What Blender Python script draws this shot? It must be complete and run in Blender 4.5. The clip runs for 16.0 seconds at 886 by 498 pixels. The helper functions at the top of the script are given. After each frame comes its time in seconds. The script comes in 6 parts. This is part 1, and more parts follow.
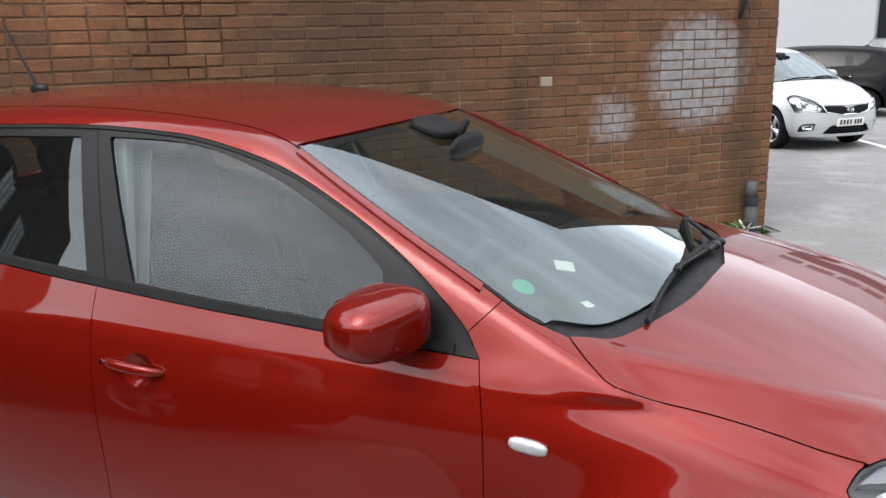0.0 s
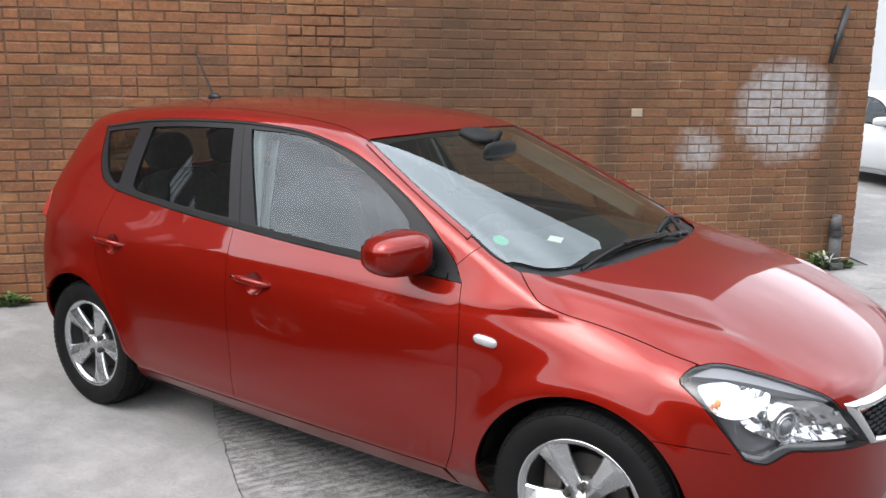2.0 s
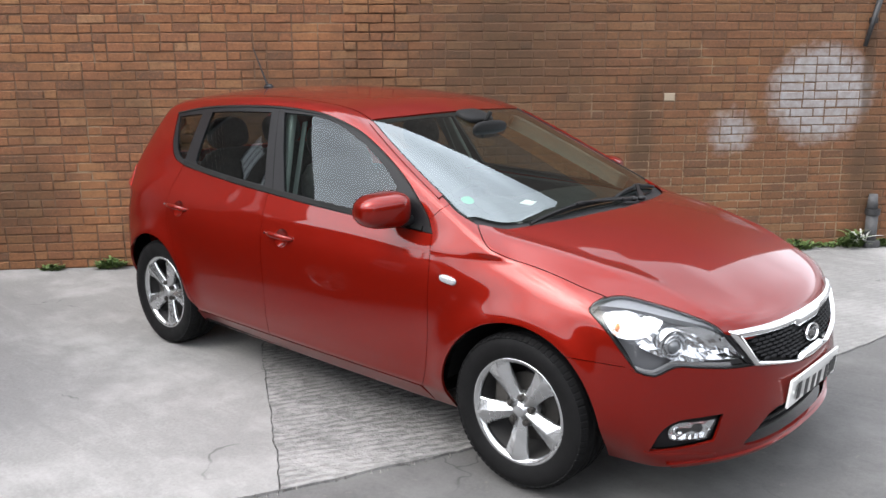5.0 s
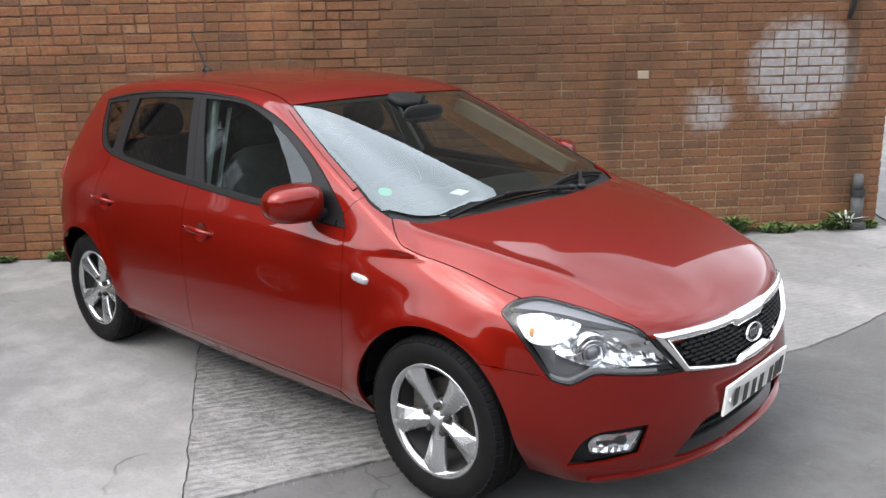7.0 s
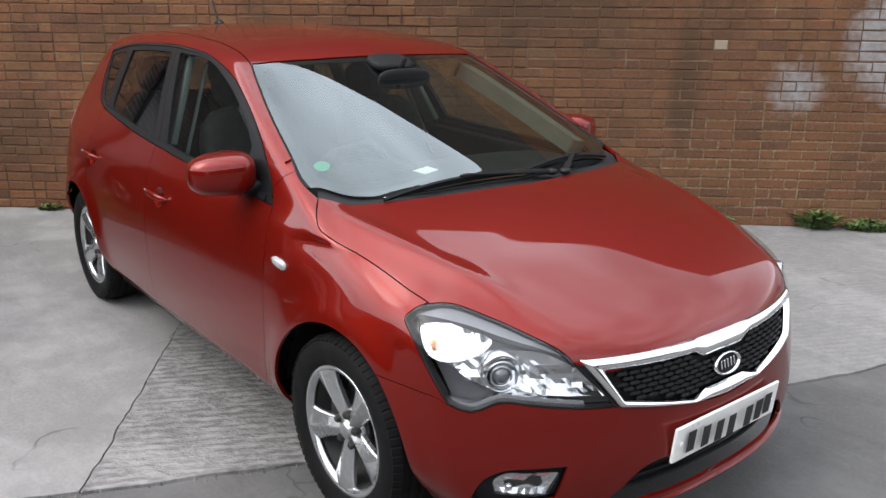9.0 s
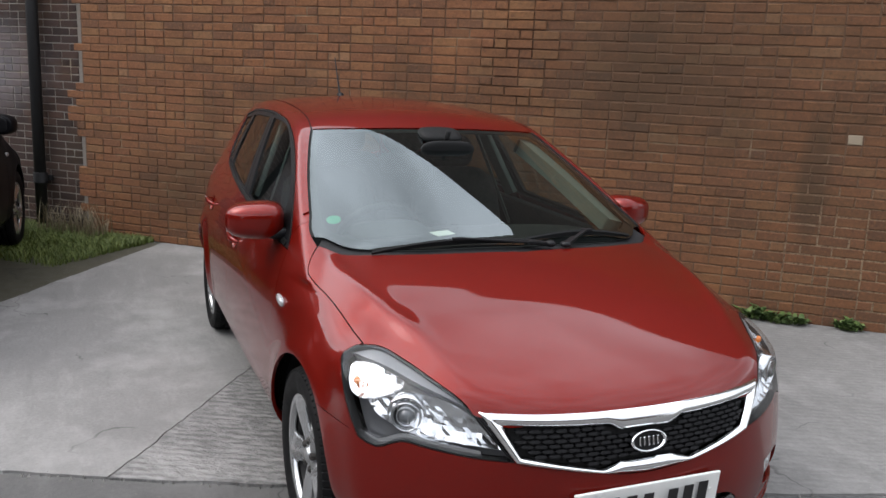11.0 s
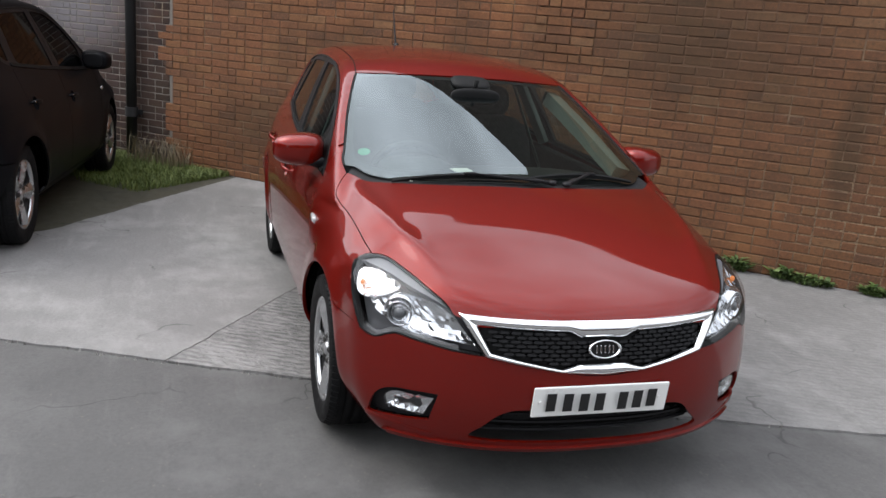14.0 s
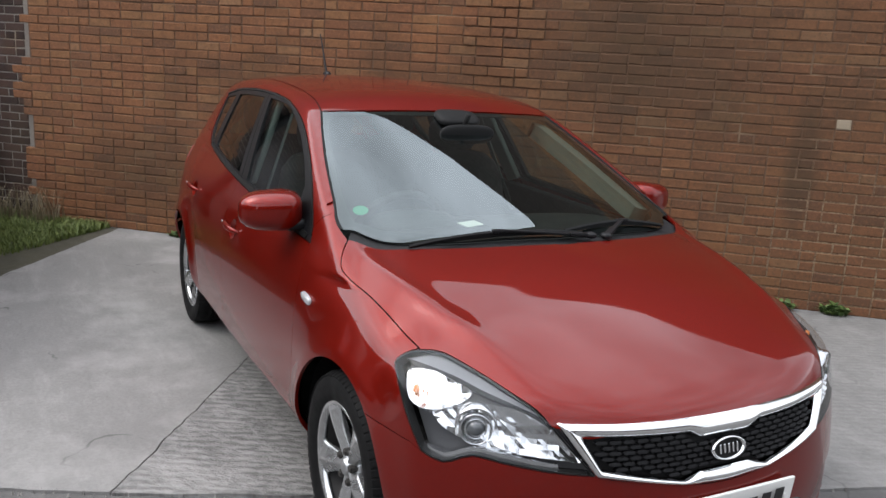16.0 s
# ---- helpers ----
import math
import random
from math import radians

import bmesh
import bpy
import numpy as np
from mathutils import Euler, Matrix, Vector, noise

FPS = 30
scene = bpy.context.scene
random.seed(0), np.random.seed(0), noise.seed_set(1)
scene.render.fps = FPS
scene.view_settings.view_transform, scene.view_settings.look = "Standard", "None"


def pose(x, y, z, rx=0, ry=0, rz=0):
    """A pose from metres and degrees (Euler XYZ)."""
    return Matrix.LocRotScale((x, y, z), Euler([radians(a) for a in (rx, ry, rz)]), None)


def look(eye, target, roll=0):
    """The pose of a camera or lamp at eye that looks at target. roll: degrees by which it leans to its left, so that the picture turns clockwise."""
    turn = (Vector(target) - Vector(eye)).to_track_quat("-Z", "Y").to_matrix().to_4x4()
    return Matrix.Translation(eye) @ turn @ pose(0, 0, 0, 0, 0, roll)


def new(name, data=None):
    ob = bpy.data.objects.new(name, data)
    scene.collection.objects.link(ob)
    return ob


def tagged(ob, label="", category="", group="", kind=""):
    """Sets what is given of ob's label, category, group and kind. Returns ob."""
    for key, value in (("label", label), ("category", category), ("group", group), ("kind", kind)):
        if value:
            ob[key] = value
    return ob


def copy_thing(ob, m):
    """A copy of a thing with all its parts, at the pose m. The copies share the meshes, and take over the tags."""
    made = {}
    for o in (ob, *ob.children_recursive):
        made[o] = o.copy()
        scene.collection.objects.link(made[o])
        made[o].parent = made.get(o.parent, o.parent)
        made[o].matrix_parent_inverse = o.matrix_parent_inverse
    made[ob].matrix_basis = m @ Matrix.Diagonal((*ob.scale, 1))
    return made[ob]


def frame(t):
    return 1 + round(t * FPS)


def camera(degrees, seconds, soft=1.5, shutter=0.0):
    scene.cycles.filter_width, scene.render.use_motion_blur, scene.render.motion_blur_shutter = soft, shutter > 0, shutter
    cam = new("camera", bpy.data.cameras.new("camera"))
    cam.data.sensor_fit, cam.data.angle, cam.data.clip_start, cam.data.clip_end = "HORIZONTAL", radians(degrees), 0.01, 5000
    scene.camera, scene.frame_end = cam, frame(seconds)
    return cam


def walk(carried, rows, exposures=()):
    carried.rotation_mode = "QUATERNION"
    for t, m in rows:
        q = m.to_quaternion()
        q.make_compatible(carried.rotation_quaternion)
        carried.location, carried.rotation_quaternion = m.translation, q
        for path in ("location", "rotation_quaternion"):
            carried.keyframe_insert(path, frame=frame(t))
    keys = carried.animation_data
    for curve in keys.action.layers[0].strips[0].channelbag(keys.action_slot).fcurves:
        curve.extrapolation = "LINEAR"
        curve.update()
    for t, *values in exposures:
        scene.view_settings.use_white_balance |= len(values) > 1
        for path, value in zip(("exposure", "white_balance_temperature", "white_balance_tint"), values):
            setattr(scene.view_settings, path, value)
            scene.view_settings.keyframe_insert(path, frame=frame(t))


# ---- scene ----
cam = camera(55.16, 16.0)

PATH = [
    (0, (1.487, -2.459, 1.648), (0.708, -0.682, 1.164), -1.40),
    (0.5, (1.658, -2.688, 1.651), (0.726, -0.975, 1.208), -1.50),
    (1, (1.865, -2.877, 1.682), (0.860, -1.189, 1.307), -0.52),
    (1.5, (2.148, -2.973, 1.659), (1.042, -1.362, 1.235), 1.84),
    (2, (2.352, -3.115, 1.652), (1.244, -1.502, 1.237), 0.65),
    (2.5, (2.455, -3.282, 1.660), (1.326, -1.679, 1.268), 0.85),
    (3, (2.654, -3.313, 1.659), (1.419, -1.777, 1.319), 1.08),
    (3.5, (2.887, -3.292, 1.673), (1.627, -1.788, 1.288), 1.63),
    (4, (2.994, -3.358, 1.655), (1.746, -1.852, 1.240), -0.07),
    (6.5, (3.331, -3.076, 1.663), (1.973, -1.683, 1.199), 0.48),
    (7, (3.267, -2.894, 1.656), (1.953, -1.465, 1.172), -1.19),
    (7.5, (3.294, -2.721, 1.645), (1.881, -1.409, 1.113), 0.18),
    (8, (3.383, -2.494, 1.637), (1.926, -1.258, 1.046), 0.65),
    (8.5, (3.402, -2.302, 1.626), (1.927, -1.061, 1.091), 0.16),
    (9, (3.414, -2.116, 1.633), (1.915, -0.918, 1.068), 0.40),
    (9.5, (3.564, -1.984, 1.640), (1.960, -0.901, 1.136), 1.43),
    (12, (4.339, -1.369, 1.647), (2.508, -0.672, 1.245), 1.76),
    (12.5, (4.473, -1.426, 1.652), (2.644, -0.725, 1.245), 1.19),
    (13, (4.577, -1.429, 1.656), (2.741, -0.751, 1.244), 2.58),
    (13.5, (4.623, -1.391, 1.656), (2.788, -0.757, 1.175), 3.75),
    (14, (4.609, -1.416, 1.642), (2.766, -0.828, 1.138), 4.77),
    (14.5, (4.406, -1.529, 1.634), (2.595, -0.870, 1.101), 6.68),
    (15, (4.187, -1.659, 1.610), (2.396, -0.941, 1.083), 6.42),
    (15.5, (3.919, -1.669, 1.614), (2.195, -0.807, 1.080), 4.04),
    (16, (3.700, -1.778, 1.629), (1.975, -0.866, 1.190), 3.19),
]
walk(cam, [(t, look(eye, target, roll)) for t, eye, target, roll in PATH], [(0.0, 1.0), (0.5, 1.22), (1.0, 1.5), (1.6, 1.38), (3.5, 1.42), (6.5, 1.30), (9.0, 0.95), (12.0, 0.63), (13.5, 0.65), (14.5, 0.82), (16.0, 0.74)])

# ---- world and light: an overcast day ----
world = bpy.data.worlds.new("overcast_sky")
scene.world = world
world.use_nodes = True
wn, wl = world.node_tree.nodes, world.node_tree.links
wn.clear()
w_out, w_bg = wn.new("ShaderNodeOutputWorld"), wn.new("ShaderNodeBackground")
w_sky = wn.new("ShaderNodeTexSky")
w_sky.sky_type, w_sky.sun_disc = "NISHITA", False
w_sky.sun_elevation, w_sky.sun_rotation = radians(50), radians(200)
w_sky.air_density, w_sky.dust_density = 1.0, 3.0
w_hsv = wn.new("ShaderNodeHueSaturation")
w_hsv.inputs["Saturation"].default_value = 0.38
w_co, w_map = wn.new("ShaderNodeTexCoord"), wn.new("ShaderNodeMapping")
w_map.inputs["Scale"].default_value = (1.0, 1.6, 3.2)
w_noise = wn.new("ShaderNodeTexNoise")
w_noise.inputs["Scale"].default_value, w_noise.inputs["Detail"].default_value, w_noise.inputs["Roughness"].default_value = 1.9, 6.0, 0.5
w_ramp = wn.new("ShaderNodeMapRange")
w_ramp.inputs["From Min"].default_value, w_ramp.inputs["From Max"].default_value = 0.32, 0.68
w_ramp.inputs["To Min"].default_value, w_ramp.inputs["To Max"].default_value = 0.54, 1.34
w_mul = wn.new("ShaderNodeMix")
w_mul.data_type, w_mul.blend_type = "RGBA", "MULTIPLY"
w_mul.inputs["Factor"].default_value = 1.0
wl.new(w_sky.outputs["Color"], w_hsv.inputs["Color"])
wl.new(w_co.outputs["Generated"], w_map.inputs["Vector"])
wl.new(w_map.outputs["Vector"], w_noise.inputs["Vector"])
wl.new(w_noise.outputs["Fac"], w_ramp.inputs["Value"])
# a sheet of cloud veils the brightness round the sun
w_veil = wn.new("ShaderNodeMix")
w_veil.data_type = "RGBA"
w_veil.inputs["Factor"].default_value, w_veil.inputs["B"].default_value = 0.58, (3.9, 4.0, 4.25, 1.0)
wl.new(w_hsv.outputs["Color"], w_veil.inputs["A"])
wl.new(w_veil.outputs["Result"], w_mul.inputs["A"])
wl.new(w_ramp.outputs["Result"], w_mul.inputs["B"])
# an overcast sky is three times as bright overhead as at the horizon
w_sep, w_high, w_dome = wn.new("ShaderNodeSeparateXYZ"), wn.new("ShaderNodeMapRange"), wn.new("ShaderNodeMix")
w_high.inputs["To Min"].default_value, w_high.inputs["To Max"].default_value = 1.48, 2.78
w_dome.data_type, w_dome.blend_type = "RGBA", "MULTIPLY"
w_dome.inputs["Factor"].default_value = 1.0
wl.new(w_co.outputs["Generated"], w_sep.inputs["Vector"])
w_pow = wn.new("ShaderNodeMath")
w_pow.operation, w_pow.use_clamp = "POWER", True
w_pow.inputs[1].default_value = 1.0
wl.new(w_sep.outputs["Z"], w_pow.inputs[0])
wl.new(w_pow.outputs[0], w_high.inputs["Value"])
wl.new(w_mul.outputs["Result"], w_dome.inputs["A"])
wl.new(w_high.outputs["Result"], w_dome.inputs["B"])
wl.new(w_dome.outputs["Result"], w_bg.inputs["Color"])
w_bg.inputs["Strength"].default_value = 0.15
wl.new(w_bg.outputs["Background"], w_out.inputs["Surface"])

sun = new("sun", bpy.data.lights.new("sun", "SUN"))
sun.data.energy, sun.data.angle, sun.data.color = 0.3, radians(40), (1.0, 0.98, 0.95)
sun.matrix_world = look((0, 0, 0), (-math.sin(radians(200)) * 0.64, -math.cos(radians(200)) * 0.64, -0.77))

# ---- materials ----
def material(name):
    m = bpy.data.materials.new(name)
    m.use_nodes = True
    return m, m.node_tree.nodes, m.node_tree.links, m.node_tree.nodes["Principled BSDF"]


def noise_node(n, scale, detail=4.0, rough=0.55):
    t = n.new("ShaderNodeTexNoise")
    t.inputs["Scale"].default_value, t.inputs["Detail"].default_value, t.inputs["Roughness"].default_value = scale, detail, rough
    return t


def ranged(n, l, value, lo, hi, a=0.0, b=1.0):
    r = n.new("ShaderNodeMapRange")
    for key, v in (("From Min", lo), ("From Max", hi), ("To Min", a), ("To Max", b)):
        r.inputs[key].default_value = v
    l.new(value, r.inputs["Value"])
    return r.outputs["Result"]


def mixed(n, l, fac, a, b, blend="MIX"):
    """A colour between a and b; each is a socket or a colour."""
    m = n.new("ShaderNodeMix")
    m.data_type, m.blend_type = "RGBA", blend
    for key, v in (("Factor", fac), ("A", a), ("B", b)):
        if isinstance(v, (int, float)):
            m.inputs[key].default_value = v
        elif isinstance(v, tuple):
            m.inputs[key].default_value = (*v, 1)
        else:
            l.new(v, m.inputs[key])
    return m.outputs["Result"]


def bumped(n, l, bsdf, height, strength, distance):
    b = n.new("ShaderNodeBump")
    b.inputs["Strength"].default_value, b.inputs["Distance"].default_value = strength, distance
    l.new(height, b.inputs["Height"])
    l.new(b.outputs["Normal"], bsdf.inputs["Normal"])
    return b


def place_node(n):
    return n.new("ShaderNodeNewGeometry").outputs["Position"]


def plain(name, color, rough=0.5, metal=0.0, spread=0.15, scale=40.0, bump=0.0, spec=0.5, coat=0.0):
    """A surface of one stuff with a little uneven colour, gloss and grain."""
    m, n, l, b = material(name)
    co = n.new("ShaderNodeTexCoord").outputs["Object"]
    t, big = noise_node(n, scale), noise_node(n, scale * 0.12)
    l.new(co, t.inputs["Vector"]), l.new(co, big.inputs["Vector"])
    lo, hi = tuple(c * (1 - spread) for c in color), tuple(min(1, c * (1 + spread)) for c in color)
    c1 = mixed(n, l, t.outputs["Fac"], lo, hi)
    l.new(mixed(n, l, ranged(n, l, big.outputs["Fac"], 0.35, 0.65, 0.0, 0.5), c1, lo), b.inputs["Base Color"])
    l.new(ranged(n, l, big.outputs["Fac"], 0.3, 0.7, rough * 0.88, min(1, rough * 1.15)), b.inputs["Roughness"])
    b.inputs["Metallic"].default_value, b.inputs["Specular IOR Level"].default_value = metal, spec
    b.inputs["Coat Weight"].default_value = coat
    if bump:
        bumped(n, l, b, t.outputs["Fac"], bump, 0.002)
    return m


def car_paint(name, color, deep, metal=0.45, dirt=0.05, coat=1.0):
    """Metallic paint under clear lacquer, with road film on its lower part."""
    m, n, l, b = material(name)
    co = n.new("ShaderNodeTexCoord").outputs["Object"]
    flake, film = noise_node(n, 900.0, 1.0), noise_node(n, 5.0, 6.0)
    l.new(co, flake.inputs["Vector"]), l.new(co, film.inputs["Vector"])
    c = mixed(n, l, ranged(n, l, flake.outputs["Fac"], 0.35, 0.65), deep, color)
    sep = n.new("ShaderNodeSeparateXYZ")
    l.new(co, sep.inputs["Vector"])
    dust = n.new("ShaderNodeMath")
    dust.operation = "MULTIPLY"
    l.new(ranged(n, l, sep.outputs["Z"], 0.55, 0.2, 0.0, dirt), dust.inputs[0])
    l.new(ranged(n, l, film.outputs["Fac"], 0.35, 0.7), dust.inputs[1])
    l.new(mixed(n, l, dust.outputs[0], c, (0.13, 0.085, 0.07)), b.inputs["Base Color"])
    b.inputs["Metallic"].default_value = metal
    b.inputs["Roughness"].default_value = 0.42
    b.inputs["Specular IOR Level"].default_value = 0.05
    b.inputs["Coat Weight"].default_value, b.inputs["Coat IOR"].default_value = coat, 1.43
    l.new(ranged(n, l, film.outputs["Fac"], 0.4, 0.75, 0.015, 0.05), b.inputs["Coat Roughness"])
    return m


def glass_pane(name, tint, ior=1.5, faces=2.0, sheen=(1, 1, 1)):
    """A thin pane: clear with a tint, and a mirror that grows towards grazing, alike from both sides."""
    m = bpy.data.materials.new(name)
    m.use_nodes = True
    n, l = m.node_tree.nodes, m.node_tree.links
    n.clear()
    out, mix, clear, gloss, layer = (n.new("ShaderNode" + k) for k in ("OutputMaterial", "MixShader", "BsdfTransparent", "BsdfGlossy", "LayerWeight"))
    clear.inputs["Color"].default_value = (*tint, 1)
    gloss.inputs["Color"].default_value, gloss.inputs["Roughness"].default_value = (*sheen, 1), 0.004
    layer.inputs["Blend"].default_value = 0.5
    # one face mirrors R = R0 + (1 - R0) f^5, two faces in turn 2R / (1 + R)
    r0 = ((ior - 1) / (ior + 1)) ** 2
    fifth, one, twice, plus, both = (n.new("ShaderNodeMath") for _ in range(5))
    fifth.operation, one.operation, twice.operation, plus.operation, both.operation = "POWER", "MULTIPLY_ADD", "MULTIPLY", "ADD", "DIVIDE"
    fifth.inputs[1].default_value, one.inputs[1].default_value, one.inputs[2].default_value = 5.0, 1 - r0, r0
    twice.inputs[1].default_value, plus.inputs[1].default_value = faces, 1.0
    l.new(layer.outputs["Facing"], fifth.inputs[0]), l.new(fifth.outputs[0], one.inputs[0])
    l.new(one.outputs[0], twice.inputs[0]), l.new(one.outputs[0], plus.inputs[0])
    l.new(twice.outputs[0], both.inputs[0]), l.new(plus.outputs[0], both.inputs[1])
    l.new(both.outputs[0], mix.inputs["Fac"])
    l.new(clear.outputs["BSDF"], mix.inputs[1]), l.new(gloss.outputs["BSDF"], mix.inputs[2])
    l.new(mix.outputs["Shader"], out.inputs["Surface"])
    return m


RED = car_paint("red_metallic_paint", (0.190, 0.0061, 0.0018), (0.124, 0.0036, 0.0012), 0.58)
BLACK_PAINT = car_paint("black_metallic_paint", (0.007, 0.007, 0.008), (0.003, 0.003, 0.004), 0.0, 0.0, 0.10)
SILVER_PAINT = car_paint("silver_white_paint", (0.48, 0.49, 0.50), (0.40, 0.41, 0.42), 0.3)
SCREEN = glass_pane("windscreen_glass", (0.56, 0.63, 0.57), 1.62, 2.5, (0.84, 0.93, 0.95))
SIDE_GLASS = glass_pane("side_window_glass", (0.60, 0.67, 0.64), 1.5, 1.3, (0.90, 0.97, 1.0))
PRIVACY = glass_pane("rear_side_glass", (0.42, 0.46, 0.44), 1.5, 1.7, (0.90, 0.97, 1.0))
CLEAR = glass_pane("clear_lens", (0.93, 0.94, 0.95))
LAMP_LENS = glass_pane("lamp_lens", (0.93, 0.94, 0.95), 1.45, 0.9)
TINTED = glass_pane("dark_tinted_glass", (0.03, 0.035, 0.035), 1.45, 0.6)
LAMP_DARK = plain("dark_lamp_housing", (0.06, 0.061, 0.065), 0.35, 0.0, 0.1)
TRIM = plain("satin_black_trim", (0.008, 0.008, 0.009), 0.38, spread=0.1, spec=0.22)
SEAL = plain("black_rubber_seal", (0.006, 0.006, 0.006), 0.6, spec=0.2)
PLASTIC = plain("grained_black_plastic", (0.010, 0.010, 0.011), 0.6, scale=300.0, bump=0.2, spec=0.25)
UNDER = plain("black_underbody", (0.004, 0.004, 0.004), 0.9, spec=0.1)
RUBBER = plain("tyre_rubber", (0.0052, 0.0052, 0.0055), 0.7, scale=120.0, bump=0.25, spread=0.3, spec=0.15)
ALLOY = plain("silver_alloy", (0.56, 0.57, 0.58), 0.26, 0.92, 0.05)
STEEL = plain("brake_steel", (0.07, 0.066, 0.062), 0.55, 0.6, 0.4)
# shade between the spokes is put into the barrel's near-black colour
BARREL_SHADE = plain("shaded_wheel_barrel", (0.035, 0.034, 0.034), 0.6, 0.2, 0.3)
CHROME = plain("chrome", (0.93, 0.94, 0.95), 0.13, 1.0, 0.02)
REFLECTOR = plain("lamp_reflector", (0.74, 0.75, 0.76), 0.20, 1.0, 0.05)
BEZEL = plain("grey_lamp_bezel", (0.15, 0.155, 0.165), 0.55, 0.0, 0.1)
AMBER = plain("amber_bulb", (0.75, 0.22, 0.05), 0.25)
TAIL_RED = plain("red_tail_lamp", (0.32, 0.012, 0.012), 0.12, coat=1.0)
CLOTH = plain("dark_seat_cloth", (0.014, 0.014, 0.015), 0.9, scale=250.0, bump=0.4)
CABIN = plain("dark_cabin_plastic", (0.018, 0.018, 0.019), 0.6, spec=0.3)
CABIN_GREY = plain("grey_cabin_trim", (0.20, 0.225, 0.215), 0.7)
PLATE_WHITE = plain("plate_white", (0.78, 0.78, 0.75), 0.3, spread=0.03, coat=0.5)
PLATE_BLACK = plain("plate_black", (0.012, 0.012, 0.012), 0.4)
PAPER = plain("paper", (0.75, 0.75, 0.72), 0.8, spread=0.05)
GREEN_STICKER = plain("green_sticker", (0.004, 0.34, 0.18), 0.5, spread=0.1)
MIRROR = plain("mirror_glass", (0.55, 0.60, 0.62), 0.01, 1.0, 0.01)
LENS_DARK = plain("projector_glass", (0.10, 0.105, 0.11), 0.05, 0.0, 0.05, coat=1.0)
REPEATER = plain("white_repeater", (0.42, 0.42, 0.42), 0.3, 0.0, 0.05)

# ---- building helpers ----
def mesh_object(name, verts, faces, mat=None, parent=None, label="", smooth=False, normals=None):
    me = bpy.data.meshes.new(name)
    me.from_pydata([tuple(map(float, v)) for v in verts], [], [tuple(map(int, f)) for f in faces])
    if smooth:
        me.shade_smooth()
    if normals is not None:
        me.normals_split_custom_set_from_vertices([tuple(map(float, v)) for v in normals])
    if mat:
        me.materials.append(mat)
    ob = new(name, me)
    if parent:
        ob.parent = parent
    return tagged(ob, label)


def part(name, bm, mat, parent, label="", smooth=False):
    """Links a bmesh as one mesh object under a thing or under a part."""
    me = bpy.data.meshes.new(name)
    bm.to_mesh(me)
    bm.free()
    if smooth:
        me.shade_smooth()
    me.materials.append(mat)
    ob = new(name, me)
    if parent:
        ob.parent = parent
    return tagged(ob, label)


def box(bm, size, m=Matrix(), bevel=0.0, segments=2):
    """Adds a bevelled box."""
    made = bmesh.ops.create_cube(bm, size=1.0, matrix=m @ Matrix.Diagonal((*size, 1)))["verts"]
    if bevel:
        edges = {e for v in made for e in v.link_edges}
        bmesh.ops.bevel(bm, geom=list(edges), offset=bevel, segments=segments, affect="EDGES", profile=0.6)


def tube(bm, r, depth, m=Matrix(), n=24, r2=None):
    bmesh.ops.create_cone(bm, cap_ends=True, segments=n, radius1=r, radius2=r if r2 is None else r2, depth=depth, matrix=m)


def lathe(bm, profile, n=64, m=Matrix(), closed=True):
    """Turns a profile of (radius, y) round the y axis."""
    rings = []
    for k in range(n):
        a = 2 * math.pi * k / n
        rings.append([bm.verts.new(m @ Vector((r * math.cos(a), y, r * math.sin(a)))) for r, y in profile])
    count = len(profile)
    for k in range(n):
        a, b = rings[k], rings[(k + 1) % n]
        for i in range(count if closed else count - 1):
            j = (i + 1) % count
            bm.faces.new((a[i], a[j], b[j], b[i]))


def smooth_line(points, spacing=0.02):
    """A rounded line through a few points (Catmull-Rom), as an array."""
    p = np.array(points, float)
    q = np.vstack([2 * p[0] - p[1], p, 2 * p[-1] - p[-2]])
    out = []
    for i in range(1, len(q) - 2):
        steps = max(2, int(np.linalg.norm(q[i + 1] - q[i]) / spacing))
        t = np.linspace(0, 1, steps, endpoint=False)[:, None]
        a, b, c, d = q[i - 1], q[i], q[i + 1], q[i + 2]
        out.append(0.5 * (2 * b + (c - a) * t + (2 * a - 5 * b + 4 * c - d) * t**2 + (3 * b - a - 3 * c + d) * t**3))
    return np.vstack(out + [p[-1:]])


def chain(*lines):
    """One closed outline from lines that meet end to end."""
    out = []
    for line in lines:
        for p in np.asarray(line, float):
            if not out or np.linalg.norm(p - out[-1]) > 1e-4:
                out.append(p)
    if np.linalg.norm(out[0] - out[-1]) < 1e-4:
        out.pop()
    return np.array(out)


def within(points, loops):
    """Which points lie inside the outlines (even-odd)."""
    inside = np.zeros(len(points), bool)
    for loop in loops:
        a, b = loop, np.roll(loop, -1, 0)
        for (x0, y0), (x1, y1) in zip(a, b):
            if y0 != y1:
                cross = ((y0 > points[:, 1]) != (y1 > points[:, 1])) & (points[:, 0] < (x1 - x0) * (points[:, 1] - y0) / (y1 - y0) + x0)
                inside ^= cross
    return inside


def area(loop):
    x, y = loop.T
    return 0.5 * float(np.sum(x * np.roll(y, -1) - np.roll(x, -1) * y))


def inset(loop, d):
    """The outline drawn in by d."""
    t = np.roll(loop, -1, 0) - np.roll(loop, 1, 0)
    t /= np.linalg.norm(t, axis=1)[:, None] + 1e-12
    nrm = np.stack([-t[:, 1], t[:, 0]], 1) * np.sign(area(loop))
    return loop + d * nrm


